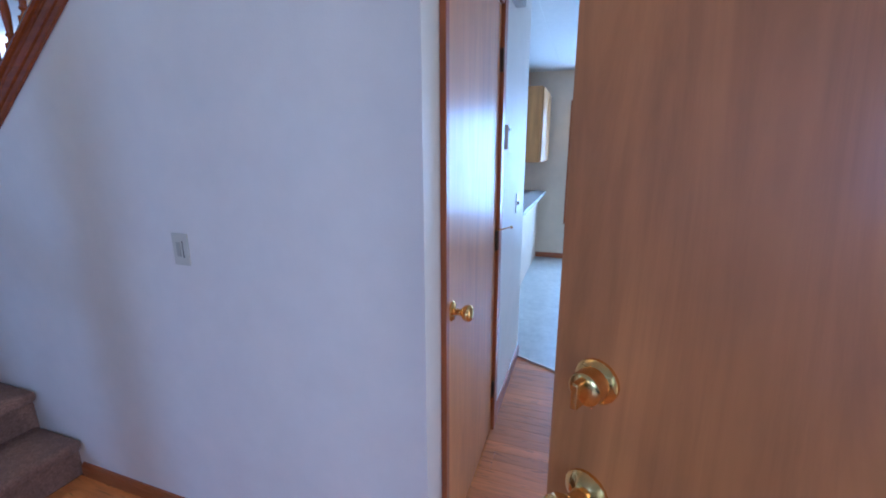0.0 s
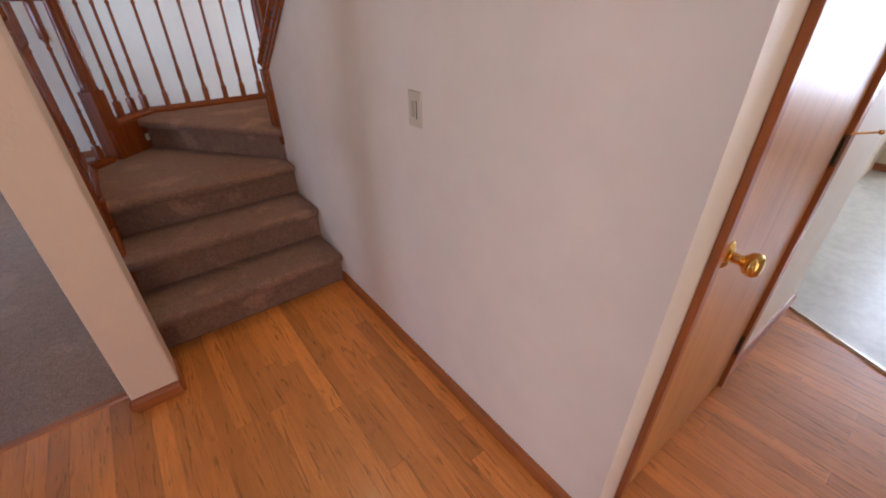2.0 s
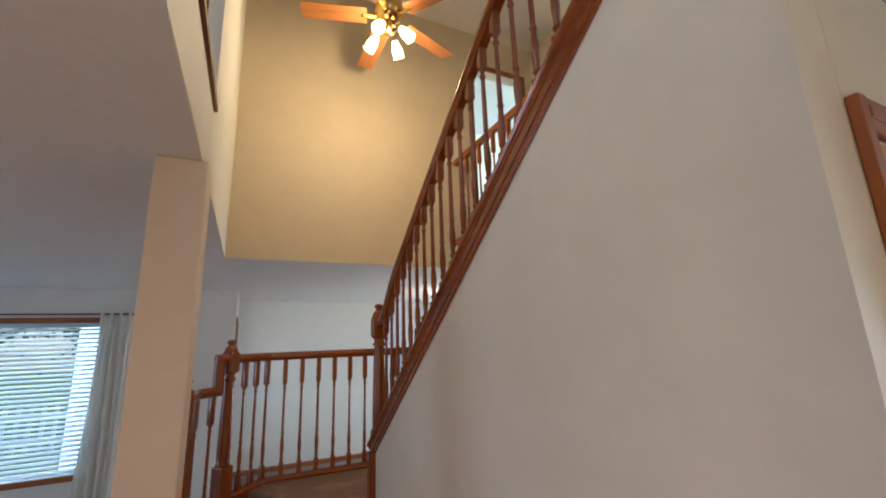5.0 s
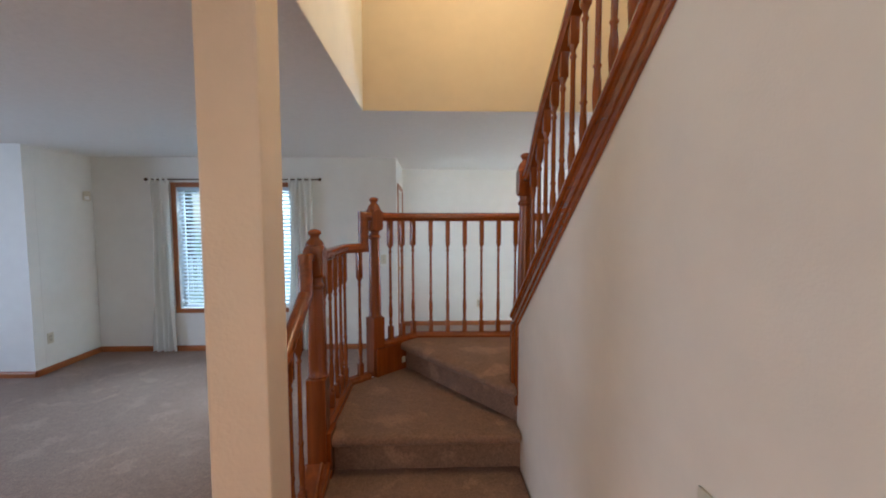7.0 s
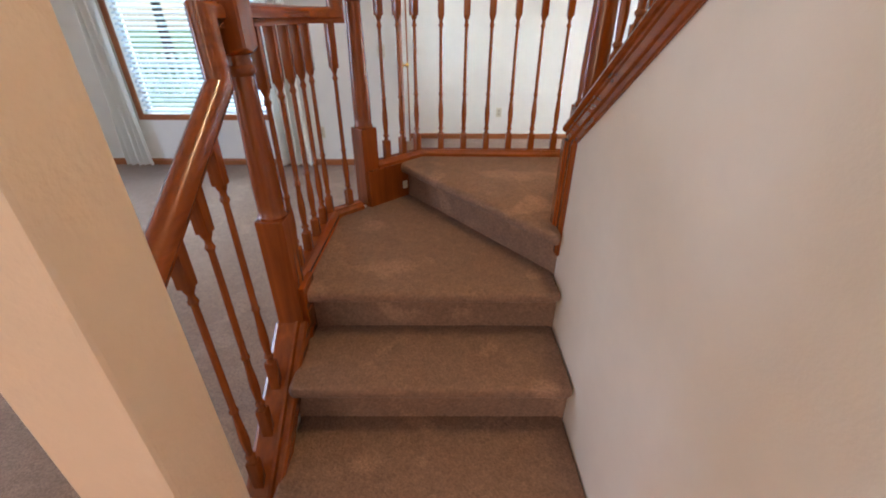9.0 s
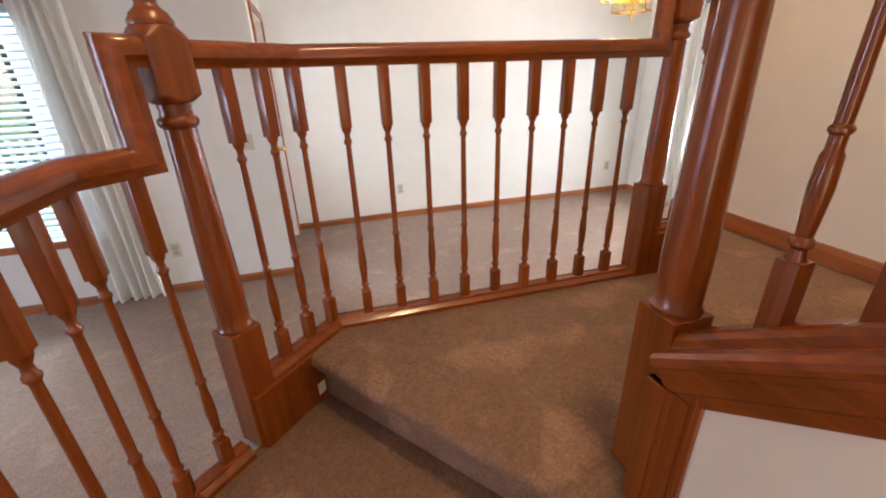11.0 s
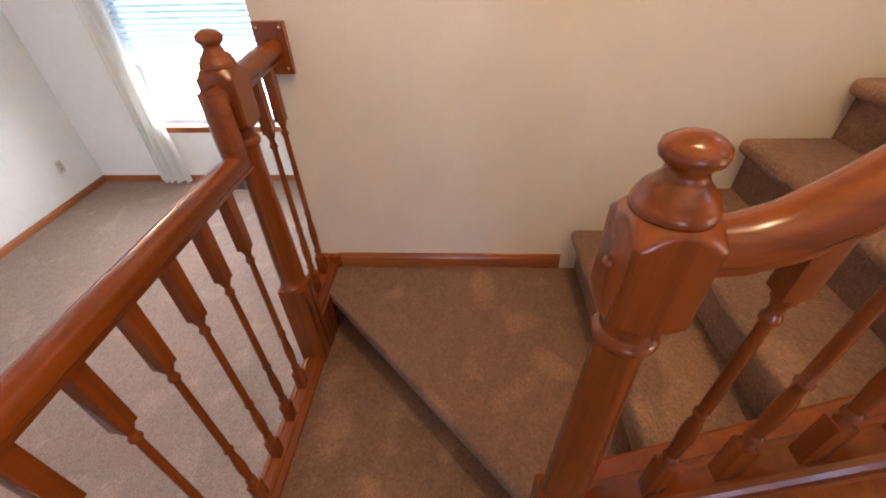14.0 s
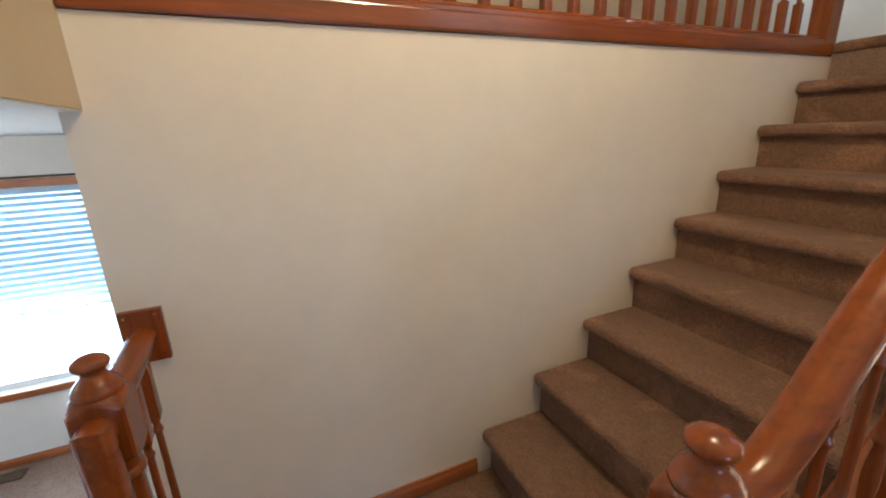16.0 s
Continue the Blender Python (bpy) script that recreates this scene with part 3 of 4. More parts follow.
def newel(parent, x, y, floor, base_top, top, turn=0):
    """Square foot, turned shaft with rings, square head with eased corners, and a turned knob; top is the knob's top."""
    post = part("newel", box(-0.045, 0.045, -0.045, 0.045, 0, base_top - floor, 0.004), WOOD, parent, "square-footed turned newel post")
    post.matrix_world = pose(x, y, floor, 0, 0, turn)
    low, high = base_top - floor, top - 0.081 - 0.149 - floor
    n = high - low
    rows = [(0.044, low), (0.046, low + 0.008), (0.041, low + 0.016), (0.0415, low + 0.05), (0.042, low + 0.12), (0.038, low + 0.5 * n), (0.033, high - 0.075),
            (0.033, high - 0.052), (0.039, high - 0.046), (0.042, high - 0.038), (0.040, high - 0.030), (0.034, high - 0.025), (0.032, high - 0.014), (0.034, high - 0.006), (0.032, high + 0.004)]
    shaft = part("shaft", lathe(rows, 24), WOOD, post, smooth=True)
    head = part("head_block", HEAD, WOOD, post)
    head.location = (0, 0, high)
    knob = part("finial", FINIAL, WOOD, post)
    knob.location = (0, 0, high + 0.148)
    for o in (shaft, head, knob):
        o.matrix_parent_inverse = Matrix()
    nub = part("wood_plug", lathe([(0.008, 0.0), (0.0075, 0.004), (0.004, 0.007), (0.001, 0.008)], 10), WOOD, post, smooth=True)
    nub.matrix_basis = Matrix.Translation((0, 0.045, high + 0.078)) @ pose(0, 0, 0, -90, 0, 0)
    return post


def baluster_mesh(length, top_block=0.17, foot=0.09):
    bm = box(-0.016, 0.016, -0.016, 0.016, -0.03, foot, 0.002)
    t = length - top_block
    join(bm, box(-0.016, 0.016, -0.016, 0.016, t, length + 0.01, 0.002))
    n = t - foot
    rows = [(0.015, foot - 0.004), (0.010, foot + 0.010), (0.0095, foot + 0.016), (0.0145, foot + 0.022), (0.0145, foot + 0.028), (0.010, foot + 0.034),
            (0.0125, foot + 0.07), (0.0142, foot + 0.10), (0.0125, foot + 0.14), (0.0098, foot + 0.20 * n + 0.06), (0.0095, foot + 0.24 * n + 0.06), (0.0130, foot + 0.25 * n + 0.06),
            (0.0130, foot + 0.26 * n + 0.06), (0.0095, foot + 0.27 * n + 0.06), (0.0098, foot + 0.36 * n + 0.06), (0.0088, t - 0.11), (0.0082, t - 0.055), (0.0090, t - 0.050), (0.0125, t - 0.044),
            (0.0125, t - 0.038), (0.009, t - 0.032), (0.0085, t - 0.020), (0.014, t - 0.008), (0.0155, t + 0.004)]
    join(bm, lathe(rows, 12))
    return mesh_of("baluster", bm, WOOD, True)


def baluster(parent, mesh, x, y, z, turn=0):
    ob = part("baluster", mesh, WOOD, parent)
    ob.matrix_world = pose(x, y, z, 0, 0, turn)
    return ob


LOW_CAP = [(-0.062, -0.034), (0.060, -0.034), (0.060, 0.010), (0.054, 0.019), (0.045, 0.019), (0.040, 0.006), (0.030, 0.006), (0.025, 0.016), (0.016, 0.018), (0.011, 0.006),
           (-0.050, 0.004), (-0.062, -0.004)]
LEVEL_BAL = baluster_mesh(1.61 - 0.79)
STEP_BAL = baluster_mesh(0.73, 0.12, 0.115)

# railing round the landing
landing_railing = thing("landing_railing", "reddish stained oak railing with turned balusters round the landing", "railing")
NW, NE = (-0.822, 1.288), (0.716, 1.510)
newel(landing_railing, *NW, 3 * RISE, 0.965, 1.773, 45)
newel(landing_railing, *NE, 4 * RISE, 1.150, 1.942)
part("handrail", sweep([(-0.795, 1.302, 1.64), (-0.56, 1.53, 1.64), (0.652, 1.512, 1.64), (0.652, 1.512, 1.80), (0.69, 1.511, 1.80)], RAIL), WOOD_X, landing_railing, smooth=True)
part("end_handrail", sweep([(0.74, 1.510, 1.81), (1.04, 1.508, 1.825)], RAIL), WOOD_X, landing_railing, smooth=True)
rosette = part("rosette", box(1.030, 1.0495, 1.457, 1.553, 1.752, 1.900, 0.003), WOOD, landing_railing, "square wall rosette with screw heads")
for sy in (1.470, 1.540):
    for sz in (1.77, 1.885):
        part("screw", box(1.0275, 1.0305, sy - 0.004, sy + 0.004, sz - 0.004, sz + 0.004, 0.001), BRASS, rosette)
part("shoe_rail", sweep([(-0.785, 1.308, 0.758), (-0.56, 1.53, 0.758), (0.68, 1.513, 0.758)], SHOE), WOOD_X, landing_railing)
part("end_shoe_rail", sweep([(0.752, 1.511, 5 * RISE - 0.002), (1.049, 1.508, 5 * RISE - 0.002)], SHOE), WOOD_X, landing_railing)
part("wall_block", box(1.026, 1.0495, 1.450, 1.562, 5 * RISE + 0.001, 5 * RISE + 0.062, 0.004), WOOD, landing_railing)
part("skirt_board", prism(strip((-0.812, 1.228), (-0.602, 1.438), 0.012), 3 * RISE - 0.01, 4 * RISE - 0.002), WOOD, landing_railing)
part("end_skirt_board", box(0.752, 0.89, 1.462, 1.482, 4 * RISE - 0.01, 5 * RISE - 0.003, 0.003), WOOD, landing_railing)
part("sticker", box(-0.668, -0.638, 1.3755, 1.3775, 0.63, 0.672, turn=Matrix.Translation((-0.653, 1.3765, 0)) @ pose(0, 0, 0, 0, 0, 45) @ Matrix.Translation((0.653, -1.3765, 0)) @ Matrix.Translation((-0.012, -0.0365, 0))),
     PLASTIC, landing_railing, "small pale label")
for i in range(9):
    baluster(landing_railing, LEVEL_BAL, -0.445 + 0.1243 * i, 1.5285 - 0.0017 * i, 0.79)
for x, y in ((-0.725, 1.366), (-0.650, 1.440), (-0.575, 1.514)):
    baluster(landing_railing, LEVEL_BAL, x, y, 0.79, 45)
for x in (0.865, 0.965):
    baluster(landing_railing, LEVEL_BAL, x, 1.510, 0.98)

# railing beside the first steps
lower_railing = thing("lower_railing", "reddish stained oak railing beside the lower steps", "railing")
newel(lower_railing, -0.988, 0.469, 0.40, 0.87, 1.577)
part("handrail", sweep([(-1.004, -0.172, 0.940), (-1.004, 0.368, 1.285), (-1.004, 0.368, 1.44), (-1.004, 0.43, 1.44)], RAIL), WOOD_Y, lower_railing, smooth=True)
part("level_handrail", sweep([(-0.985, 0.51, 1.44), (-0.985, 1.108, 1.44), (-0.884, 1.214, 1.44), (-0.884, 1.214, 1.645), (-0.848, 1.250, 1.645)], RAIL), WOOD_Y, lower_railing, smooth=True)
part("shoe_rail", sweep([(-0.985, -0.19, 0.030), (-0.985, 0.43, 0.460)], LOW_CAP), WOOD_Y, lower_railing)
part("level_shoe_rail", sweep([(-0.985, 0.51, 3 * RISE), (-0.985, 1.11, 3 * RISE), (-0.865, 1.23, 3 * RISE)], SHOE), WOOD_Y, lower_railing)
part("newel_skirt", box(-0.947, -0.925, 0.44, 0.56, 0.36, 0.60, 0.004), WOOD_Y, lower_railing)
for y in (0.01, 0.13, 0.25):
    baluster(lower_railing, baluster_mesh(1.285 - 0.62 * (0.368 - y) - 0.03 - (0.48 - 0.69 * (0.43 - y)), 0.12, 0.09), -1.004, y, 0.48 - 0.69 * (0.43 - y))
for y in (0.60, 0.725, 0.85, 0.975, 1.098):
    baluster(lower_railing, LEVEL_BAL, -0.985, y, 0.59)
baluster(lower_railing, LEVEL_BAL, -0.908, 1.188, 0.59, 45)

# railing on the wall between the flights
stair_railing = thing("stair_railing", "reddish stained oak stair railing on a moulded wall cap", "railing")
newel(stair_railing, 0.062, 0.722, 4 * RISE, 1.172, 1.972)
slope = [(0.06, y, rail_z(y)) for y in (0.34, -1.40)]
part("handrail", sweep([*[(0.06, q, z) for q, z in ((0.685, 1.845), (0.64, 1.850), (0.60, 1.866), (0.56, 1.896), (0.52, 1.936), (0.48, 1.980), (0.44, 2.024), (0.40, 2.064))], *slope], RAIL), WOOD_Y, stair_railing, smooth=True)
HALF_CAP = [(0.0, 0.030), (0.022, 0.030), (0.032, 0.026), (0.038, 0.018), (0.040, 0.006), (0.046, 0.004), (0.080, 0.004), (0.088, -0.003), (0.090, -0.012), (0.086, -0.020), (0.080, -0.023),
            (0.080, -0.032), (0.076, -0.036), (0.076, -0.058), (0.0745, -0.062), (0.070, -0.065), (0.070, -0.082), (0.067, -0.087), (0.061, -0.087), (0.061, -0.03)]
CAP = HALF_CAP[1:][::-1] + [(-across, up) for across, up in HALF_CAP[1:]]
part("wall_cap", sweep([(0.06, 0.676, cap_z(0.676) + 0.084), (0.06, -1.44, cap_z(-1.44) + 0.084)], CAP), WOOD_Y, stair_railing)
trim = box(-0.009, -0.0005, 0.575, 0.676, 0.66, cap_z(0.60) + 0.02, 0.002)
for y0, y1, out in ((0.582, 0.586, 0.013), (0.594, 0.676, 0.014), (0.622, 0.676, 0.020), (0.634, 0.676, 0.025)):
    box(-out, -0.0005, y0, y1, 0.66, cap_z(y1 - 0.03) + 0.02, 0.002, bm=trim)
part("end_trim", trim, WOOD, stair_railing)
part("inner_trim", box(0.005, 0.119, 0.632, 0.676, 0.74, cap_z(0.65) + 0.06, 0.003), WOOD, stair_railing)
BEND = [(0.685, 1.845), (0.64, 1.850), (0.60, 1.866), (0.56, 1.896), (0.52, 1.936), (0.48, 1.980), (0.44, 2.024), (0.40, 2.064), (0.34, rail_z(0.34))]
for i in range(18):
    y = 0.558 - 0.108 * i
    z0 = cap_z(y) + 0.111
    mesh = STEP_BAL
    if y > 0.34:
        top = next(z1 + (z2 - z1) * (q1 - y) / (q1 - q2) for (q1, z1), (q2, z2) in zip(BEND, BEND[1:]) if q1 >= y >= q2)
        mesh = baluster_mesh(top - 0.022 - z0, 0.10, 0.115)
    baluster(stair_railing, mesh, 0.06, y, z0)
newel(stair_railing, 0.06, -1.46, 2.60, 3.05, 3.72)

# railing of the upstairs hall
hall_railing = thing("hall_railing", "stained oak balustrade along the upstairs hall", "railing")
part("handrail", sweep([(1.11, 1.512, 3.50), (1.11, -1.45, 3.50)], RAIL), WOOD_Y, hall_railing, smooth=True)
part("shoe_rail", box(1.036, 1.18, -1.47, 1.512, 2.602, 2.662, 0.008), WOOD_Y, hall_railing)
part("shoe_cap", sweep([(1.11, 1.512, 2.663), (1.11, -1.45, 2.663)], SHOE), WOOD_Y, hall_railing)
HALL_BAL = baluster_mesh(3.47 - 2.69, 0.17, 0.14)
for i in range(23):
    baluster(hall_railing, HALL_BAL, 1.11, 1.40 - 0.121 * i, 2.69)
newel(hall_railing, 1.11, -1.50, 2.66, 3.05, 3.74)

loft_railing = thing("loft_railing", "stained oak balustrade at the loft opening", "railing")
part("shoe_rail", box(-1.045, -0.905, -2.39, -0.125, 2.705, 2.735, 0.006), WOOD_Y, loft_railing)
part("handrail", sweep([(-0.98, -0.125, 3.52), (-0.98, -2.39, 3.52)], RAIL), WOOD_Y, loft_railing, smooth=True)
for i in range(18):
    baluster(loft_railing, HALL_BAL, -0.98, -0.2 - 0.125 * i, 2.73)

# ---------------------------------------------------------------- doors


def knob(parent, place, turn, mat=BRASS, name="door_knob"):
    """A round knob on a rose; it stands out along its own +z."""
    rows = [(0.033, 0.0), (0.033, 0.004), (0.026, 0.010), (0.012, 0.013), (0.011, 0.030), (0.016, 0.036), (0.024, 0.042), (0.0275, 0.052), (0.0265, 0.062), (0.020, 0.069), (0.008, 0.072)]
    ob = part(name, lathe(rows, 24), mat, parent, "polished brass knob", smooth=True)
    ob.matrix_world = Matrix.Translation(place) @ turn
    return ob


closet = thing("door_closet", "closed flush birch closet door with a brass knob", "door", kind="structure")
leaf = part("leaf", box(0.162, 0.886, -1.714, -1.679, 0.012, 2.008, 0.002), DOOR, closet, "flush birch door leaf")
part("side_casing", box(0.124, 0.1545, -1.729, -1.7105, 0, 2.076, 0.003), TRIM_Z, closet)
part("side_casing", box(0.893, 0.951, -1.730, -1.7105, 0, 2.076, 0.004), TRIM_Z, closet)
head = box(0.155, 0.892, -1.726, -1.7105, 2.016, 2.038, 0.003)
join(head, box(0.155, 0.892, -1.730, -1.7105, 2.038, 2.060, 0.004))
join(head, box(0.155, 0.892, -1.727, -1.7105, 2.060, 2.076, 0.003))
part("head_casing", head, TRIM_X, closet)
part("jamb", join(box(0.1555, 0.161, -1.7095, -1.60, 0, 2.012), box(0.887, 0.8915, -1.7095, -1.60, 0, 2.012)), TRIM_Z, closet)
knob(closet, (0.222, -1.714, 0.925), pose(0, 0, 0, 90, 0, 0))
for z in (0.24, 1.02, 1.80):
    hinge = part("hinge", lathe([(0.006, z - 0.045), (0.0065, z - 0.04), (0.0065, z + 0.04), (0.006, z + 0.045), (0.003, z + 0.05)], 8, centre=(0.889, -1.722)), HINGE, closet, "dark metal hinge")
    part("hinge_leaf", box(0.872, 0.888, -1.7165, -1.7145, z - 0.045, z + 0.045), HINGE, hinge)
part("door_stop", lathe([(0.003, 0.0), (0.003, 0.06), (0.007, 0.062), (0.007, 0.07)], 8), BRASS, closet).matrix_world = pose(0.892, -1.724, 1.07, 80, 0, 30)

entry = thing("door_entry", "reddish veneered entry door standing ajar", "door", (-0.88, -2.817, 0), kind="structure", turn=60)
part("leaf", box(0.0, 0.86, -0.044, 0.0, 0.012, 2.03, 0.003), FRONT_DOOR, entry, "flush reddish veneer leaf")
turn_out = pose(0, 0, 0, -90, 0, 0)
for name, z in (("deadbolt", 1.16), ("door_knob", 1.0)):
    if name == "deadbolt":
        rows = [(0.028, 0.0), (0.028, 0.005), (0.025, 0.008), (0.021, 0.010), (0.020, 0.030), (0.017, 0.032)]
        ob = part(name, lathe(rows, 20), BRASS, entry, "brass deadbolt with thumb turn", smooth=True)
        ob.matrix_basis = Matrix.Translation((0.80, 0.0, z)) @ turn_out
        tt = part("thumb_turn", box(-0.004, 0.004, -0.016, 0.016, 0.03, 0.052, 0.002), BRASS, ob)
    else:
        rows = [(0.030, 0.0), (0.030, 0.005), (0.024, 0.011), (0.013, 0.016), (0.012, 0.034), (0.020, 0.042), (0.027, 0.052), (0.028, 0.062), (0.020, 0.070), (0.006, 0.073)]
        ob = part(name, lathe(rows, 20), BRASS, entry, "polished brass knob", smooth=True)
        ob.matrix_basis = Matrix.Translation((0.80, 0.0, z)) @ turn_out
part("latch_plate", box(0.8595, 0.8615, -0.034, -0.010, 0.97, 1.03), BRASS, entry)
entry_frame = join(join(box(-0.93, -0.91, -2.99, -2.86, 0, 2.05), box(-0.07, -0.05, -2.99, -2.86, 0, 2.05)), box(-0.91, -0.07, -2.99, -2.86, 2.03, 2.05))
structure("entry_frame", entry_frame, TRIM_Z, "oak frame of the entry door", "door frame")

patio = thing("door_patio", "stained wood patio door with a glazed upper half", "door", kind="structure")
pl = box(-0.945, -0.905, 3.88, 4.60, 0.012, 0.80, 0.003)
for y0, y1, z0, z1 in ((3.88, 4.00, 0.80, 2.02), (4.48, 4.60, 0.80, 2.02), (4.00, 4.48, 1.90, 2.02)):
    box(-0.945, -0.905, y0, y1, z0, z1, 0.003, bm=pl)
part("leaf", pl, TRIM_Z, patio, "stained wood door leaf")
part("pane", box(-0.930, -0.922, 4.0, 4.48, 0.80, 1.90), GLASS, patio).visible_shadow = False
part("side_casing", box(-0.8645, -0.850, 3.79, 3.85, 0, 2.09, 0.003), TRIM_Z, patio)
part("side_casing", box(-0.8645, -0.850, 4.63, 4.69, 0, 2.09, 0.003), TRIM_Z, patio)
part("head_casing", box(-0.8645, -0.850, 3.85, 4.63, 2.035, 2.09, 0.003), TRIM_Y, patio)
knob(patio, (-0.905, 4.53, 0.93), pose(0, 0, 0, 0, 90, 0))

upstairs = thing("door_upstairs", "stained oak cased opening to a sunlit room", "door frame", kind="structure")
part("side_casing", box(1.30, 1.36, 1.496, 1.513, UP, 4.76, 0.003), WOOD, upstairs)
part("side_casing", box(2.02, 2.08, 1.496, 1.513, UP, 4.76, 0.003), WOOD, upstairs)
part("head_casing", box(1.36, 2.02, 1.496, 1.513, 4.70, 4.76, 0.003), WOOD_X, upstairs)

# ---------------------------------------------------------------- windows


def window(name, label, axis, inner, outer, a0, a1, z0, z1, blind_to=None, side=1, tilt=28):
    """Oak cased window in a wall; the room lies on the -side of the axis."""
    w = thing(name, label, "window", kind="structure")

    def b(p0, p1, q0, q1, low, high, bevel=0.003):
        p0, p1 = sorted((p0, p1))
        return box(q0, q1, p0, p1, low, high, bevel) if axis == "y" else box(p0, p1, q0, q1, low, high, bevel)

    along = TRIM_X if axis == "y" else TRIM_Y
    face = inner - side * 0.018
    edge = inner - side * 0.0005
    part("side_casing", b(face, edge, a0 - 0.055, a0, z0 - 0.055, z1 + 0.055), TRIM_Z, w)
    part("side_casing", b(face, edge, a1, a1 + 0.055, z0 - 0.055, z1 + 0.055), TRIM_Z, w)
    part("head_casing", b(face, edge, a0, a1, z1, z1 + 0.055), along, w)
    part("apron", b(face, edge, a0, a1, z0 - 0.055, z0), along, w)
    m0, m1 = inner + side * 0.075, inner + side * 0.105
    fr = b(m0, m1, a0, a0 + 0.045, z0, z1)
    for q0, q1, low, high in ((a1 - 0.045, a1, z0, z1), (a0 + 0.045, a1 - 0.045, z0, z0 + 0.045), (a0 + 0.045, a1 - 0.045, z1 - 0.045, z1)):
        join(fr, b(m0, m1, q0, q1, low, high))
    part("sash", fr, FENCE, w, "white sash")
    part("pane", b(inner + side * 0.088, inner + side * 0.094, a0 + 0.045, a1 - 0.045, z0 + 0.045, z1 - 0.045, 0), GLASS, w).visible_shadow = False
    if blind_to is not None:
        blind = thing("window_blind", "white horizontal slat blind", "blind")
        c = inner + side * 0.035
        part("headrail", b(c - 0.02, c + 0.02, a0 + 0.004, a1 - 0.004, z1 - 0.045, z1 - 0.003), BLIND, blind)
        n = int((z1 - 0.06 - blind_to) / 0.046)
        bm = bmesh.new()
        for s0, s1 in ((-1, -0.33), (-0.33, 0.33), (0.33, 1)):
            y0, y1 = 0.024 * s0, 0.024 * s1
            h0, h1 = 0.003 * (1 - s0 * s0), 0.003 * (1 - s1 * s1)
            vs = [bm.verts.new(p) for p in ((a0 + 0.006, y0, h0), (a1 - 0.006, y0, h0), (a1 - 0.006, y1, h1), (a0 + 0.006, y1, h1))]
            vt = [bm.verts.new(v.co + Vector((0, 0, 0.0016))) for v in vs]
            bm.faces.new(vs[::-1]), bm.faces.new(vt)
            for k in range(4):
                j = (k + 1) % 4
                bm.faces.new((vs[k], vs[j], vt[j], vt[k]))
        bmesh.ops.remove_doubles(bm, verts=bm.verts, dist=1e-6)
        slat_mesh = mesh_of("slat", bm, BLIND)
        for i in range(n):
            s = part("slat", slat_mesh, BLIND, blind)
            z = z1 - 0.07 - 0.046 * i
            if axis == "y":
                s.matrix_world = pose(0, c, z, side * tilt, 0, 0)
            else:
                s.matrix_world = pose(c, 0, z) @ Matrix(((0, 1, 0, 0), (1, 0, 0, 0), (0, 0, 1, 0), (0, 0, 0, 1))) @ pose(0, 0, 0, side * tilt, 0, 0)
        part("bottom_rail", b(c - 0.012, c + 0.012, a0 + 0.006, a1 - 0.006, blind_to - 0.02, blind_to), BLIND, blind)
        for q in (a0 + 0.25, a1 - 0.25):
            part("cord", b(c - 0.026, c - 0.0245, q - 0.001, q + 0.001, blind_to, z1 - 0.04, 0), BLIND, blind)
    return w


window("window_living", "oak cased living room window with blinds", "y", 3.644, 3.764, -3.53, -2.10, 0.54, 2.03, 0.58)
window("window_dining", "oak cased dining room window with a half-raised blind", "x", 3.47, 3.59, 2.27, 3.90, 0.60, 2.06, 1.18)
window("window_kitchen", "large oak cased kitchen window", "x", 4.65, 4.77, -3.30, -1.90, 0.53, 1.98)

# ---------------------------------------------------------------- curtains


def curtain(place, width, height, folds, turn=0, label="white sheer curtain panel hanging to the floor"):
    """A gathered panel hanging from tabs, with rounded folds that open towards the hem."""
    c = thing("curtain", label, "curtain", place, group="curtain panels", turn=turn)
    bm = bmesh.new()
    nx, nz, rows = folds * 10, 14, []
    for side in (0.0, 0.003):
        for j in range(nz + 1):
            v = j / nz
            row = []
            for i in range(nx + 1):
                u = i / nx
                amp = 0.018 + 0.022 * v
                y = amp * math.sin(2 * math.pi * folds * u + 0.7 * math.sin(5 * v)) + 0.008 * math.sin(17 * u + 3 * v)
                x = (u - 0.5) * width * (0.82 + 0.22 * v) + 0.012 * math.sin(4 * v + 9 * u)
                row.append(bm.verts.new((x, y + side, -height * v)))
            rows.append(row)
    half = nz + 1
    for s in (0, half):
        for j in range(nz):
            for i in range(nx):
                q = (rows[s + j][i], rows[s + j][i + 1], rows[s + j + 1][i + 1], rows[s + j + 1][i])
                bm.faces.new(q if s else q[::-1])
    part("panel", bm, FABRIC, c, smooth=True)
    for k in range(4):
        x = (-0.36 + 0.24 * k) * width
        part("tab", box(x - 0.012, x + 0.012, -0.022, 0.022, -0.02, 0.05, 0.004), FABRIC, c)
    return c


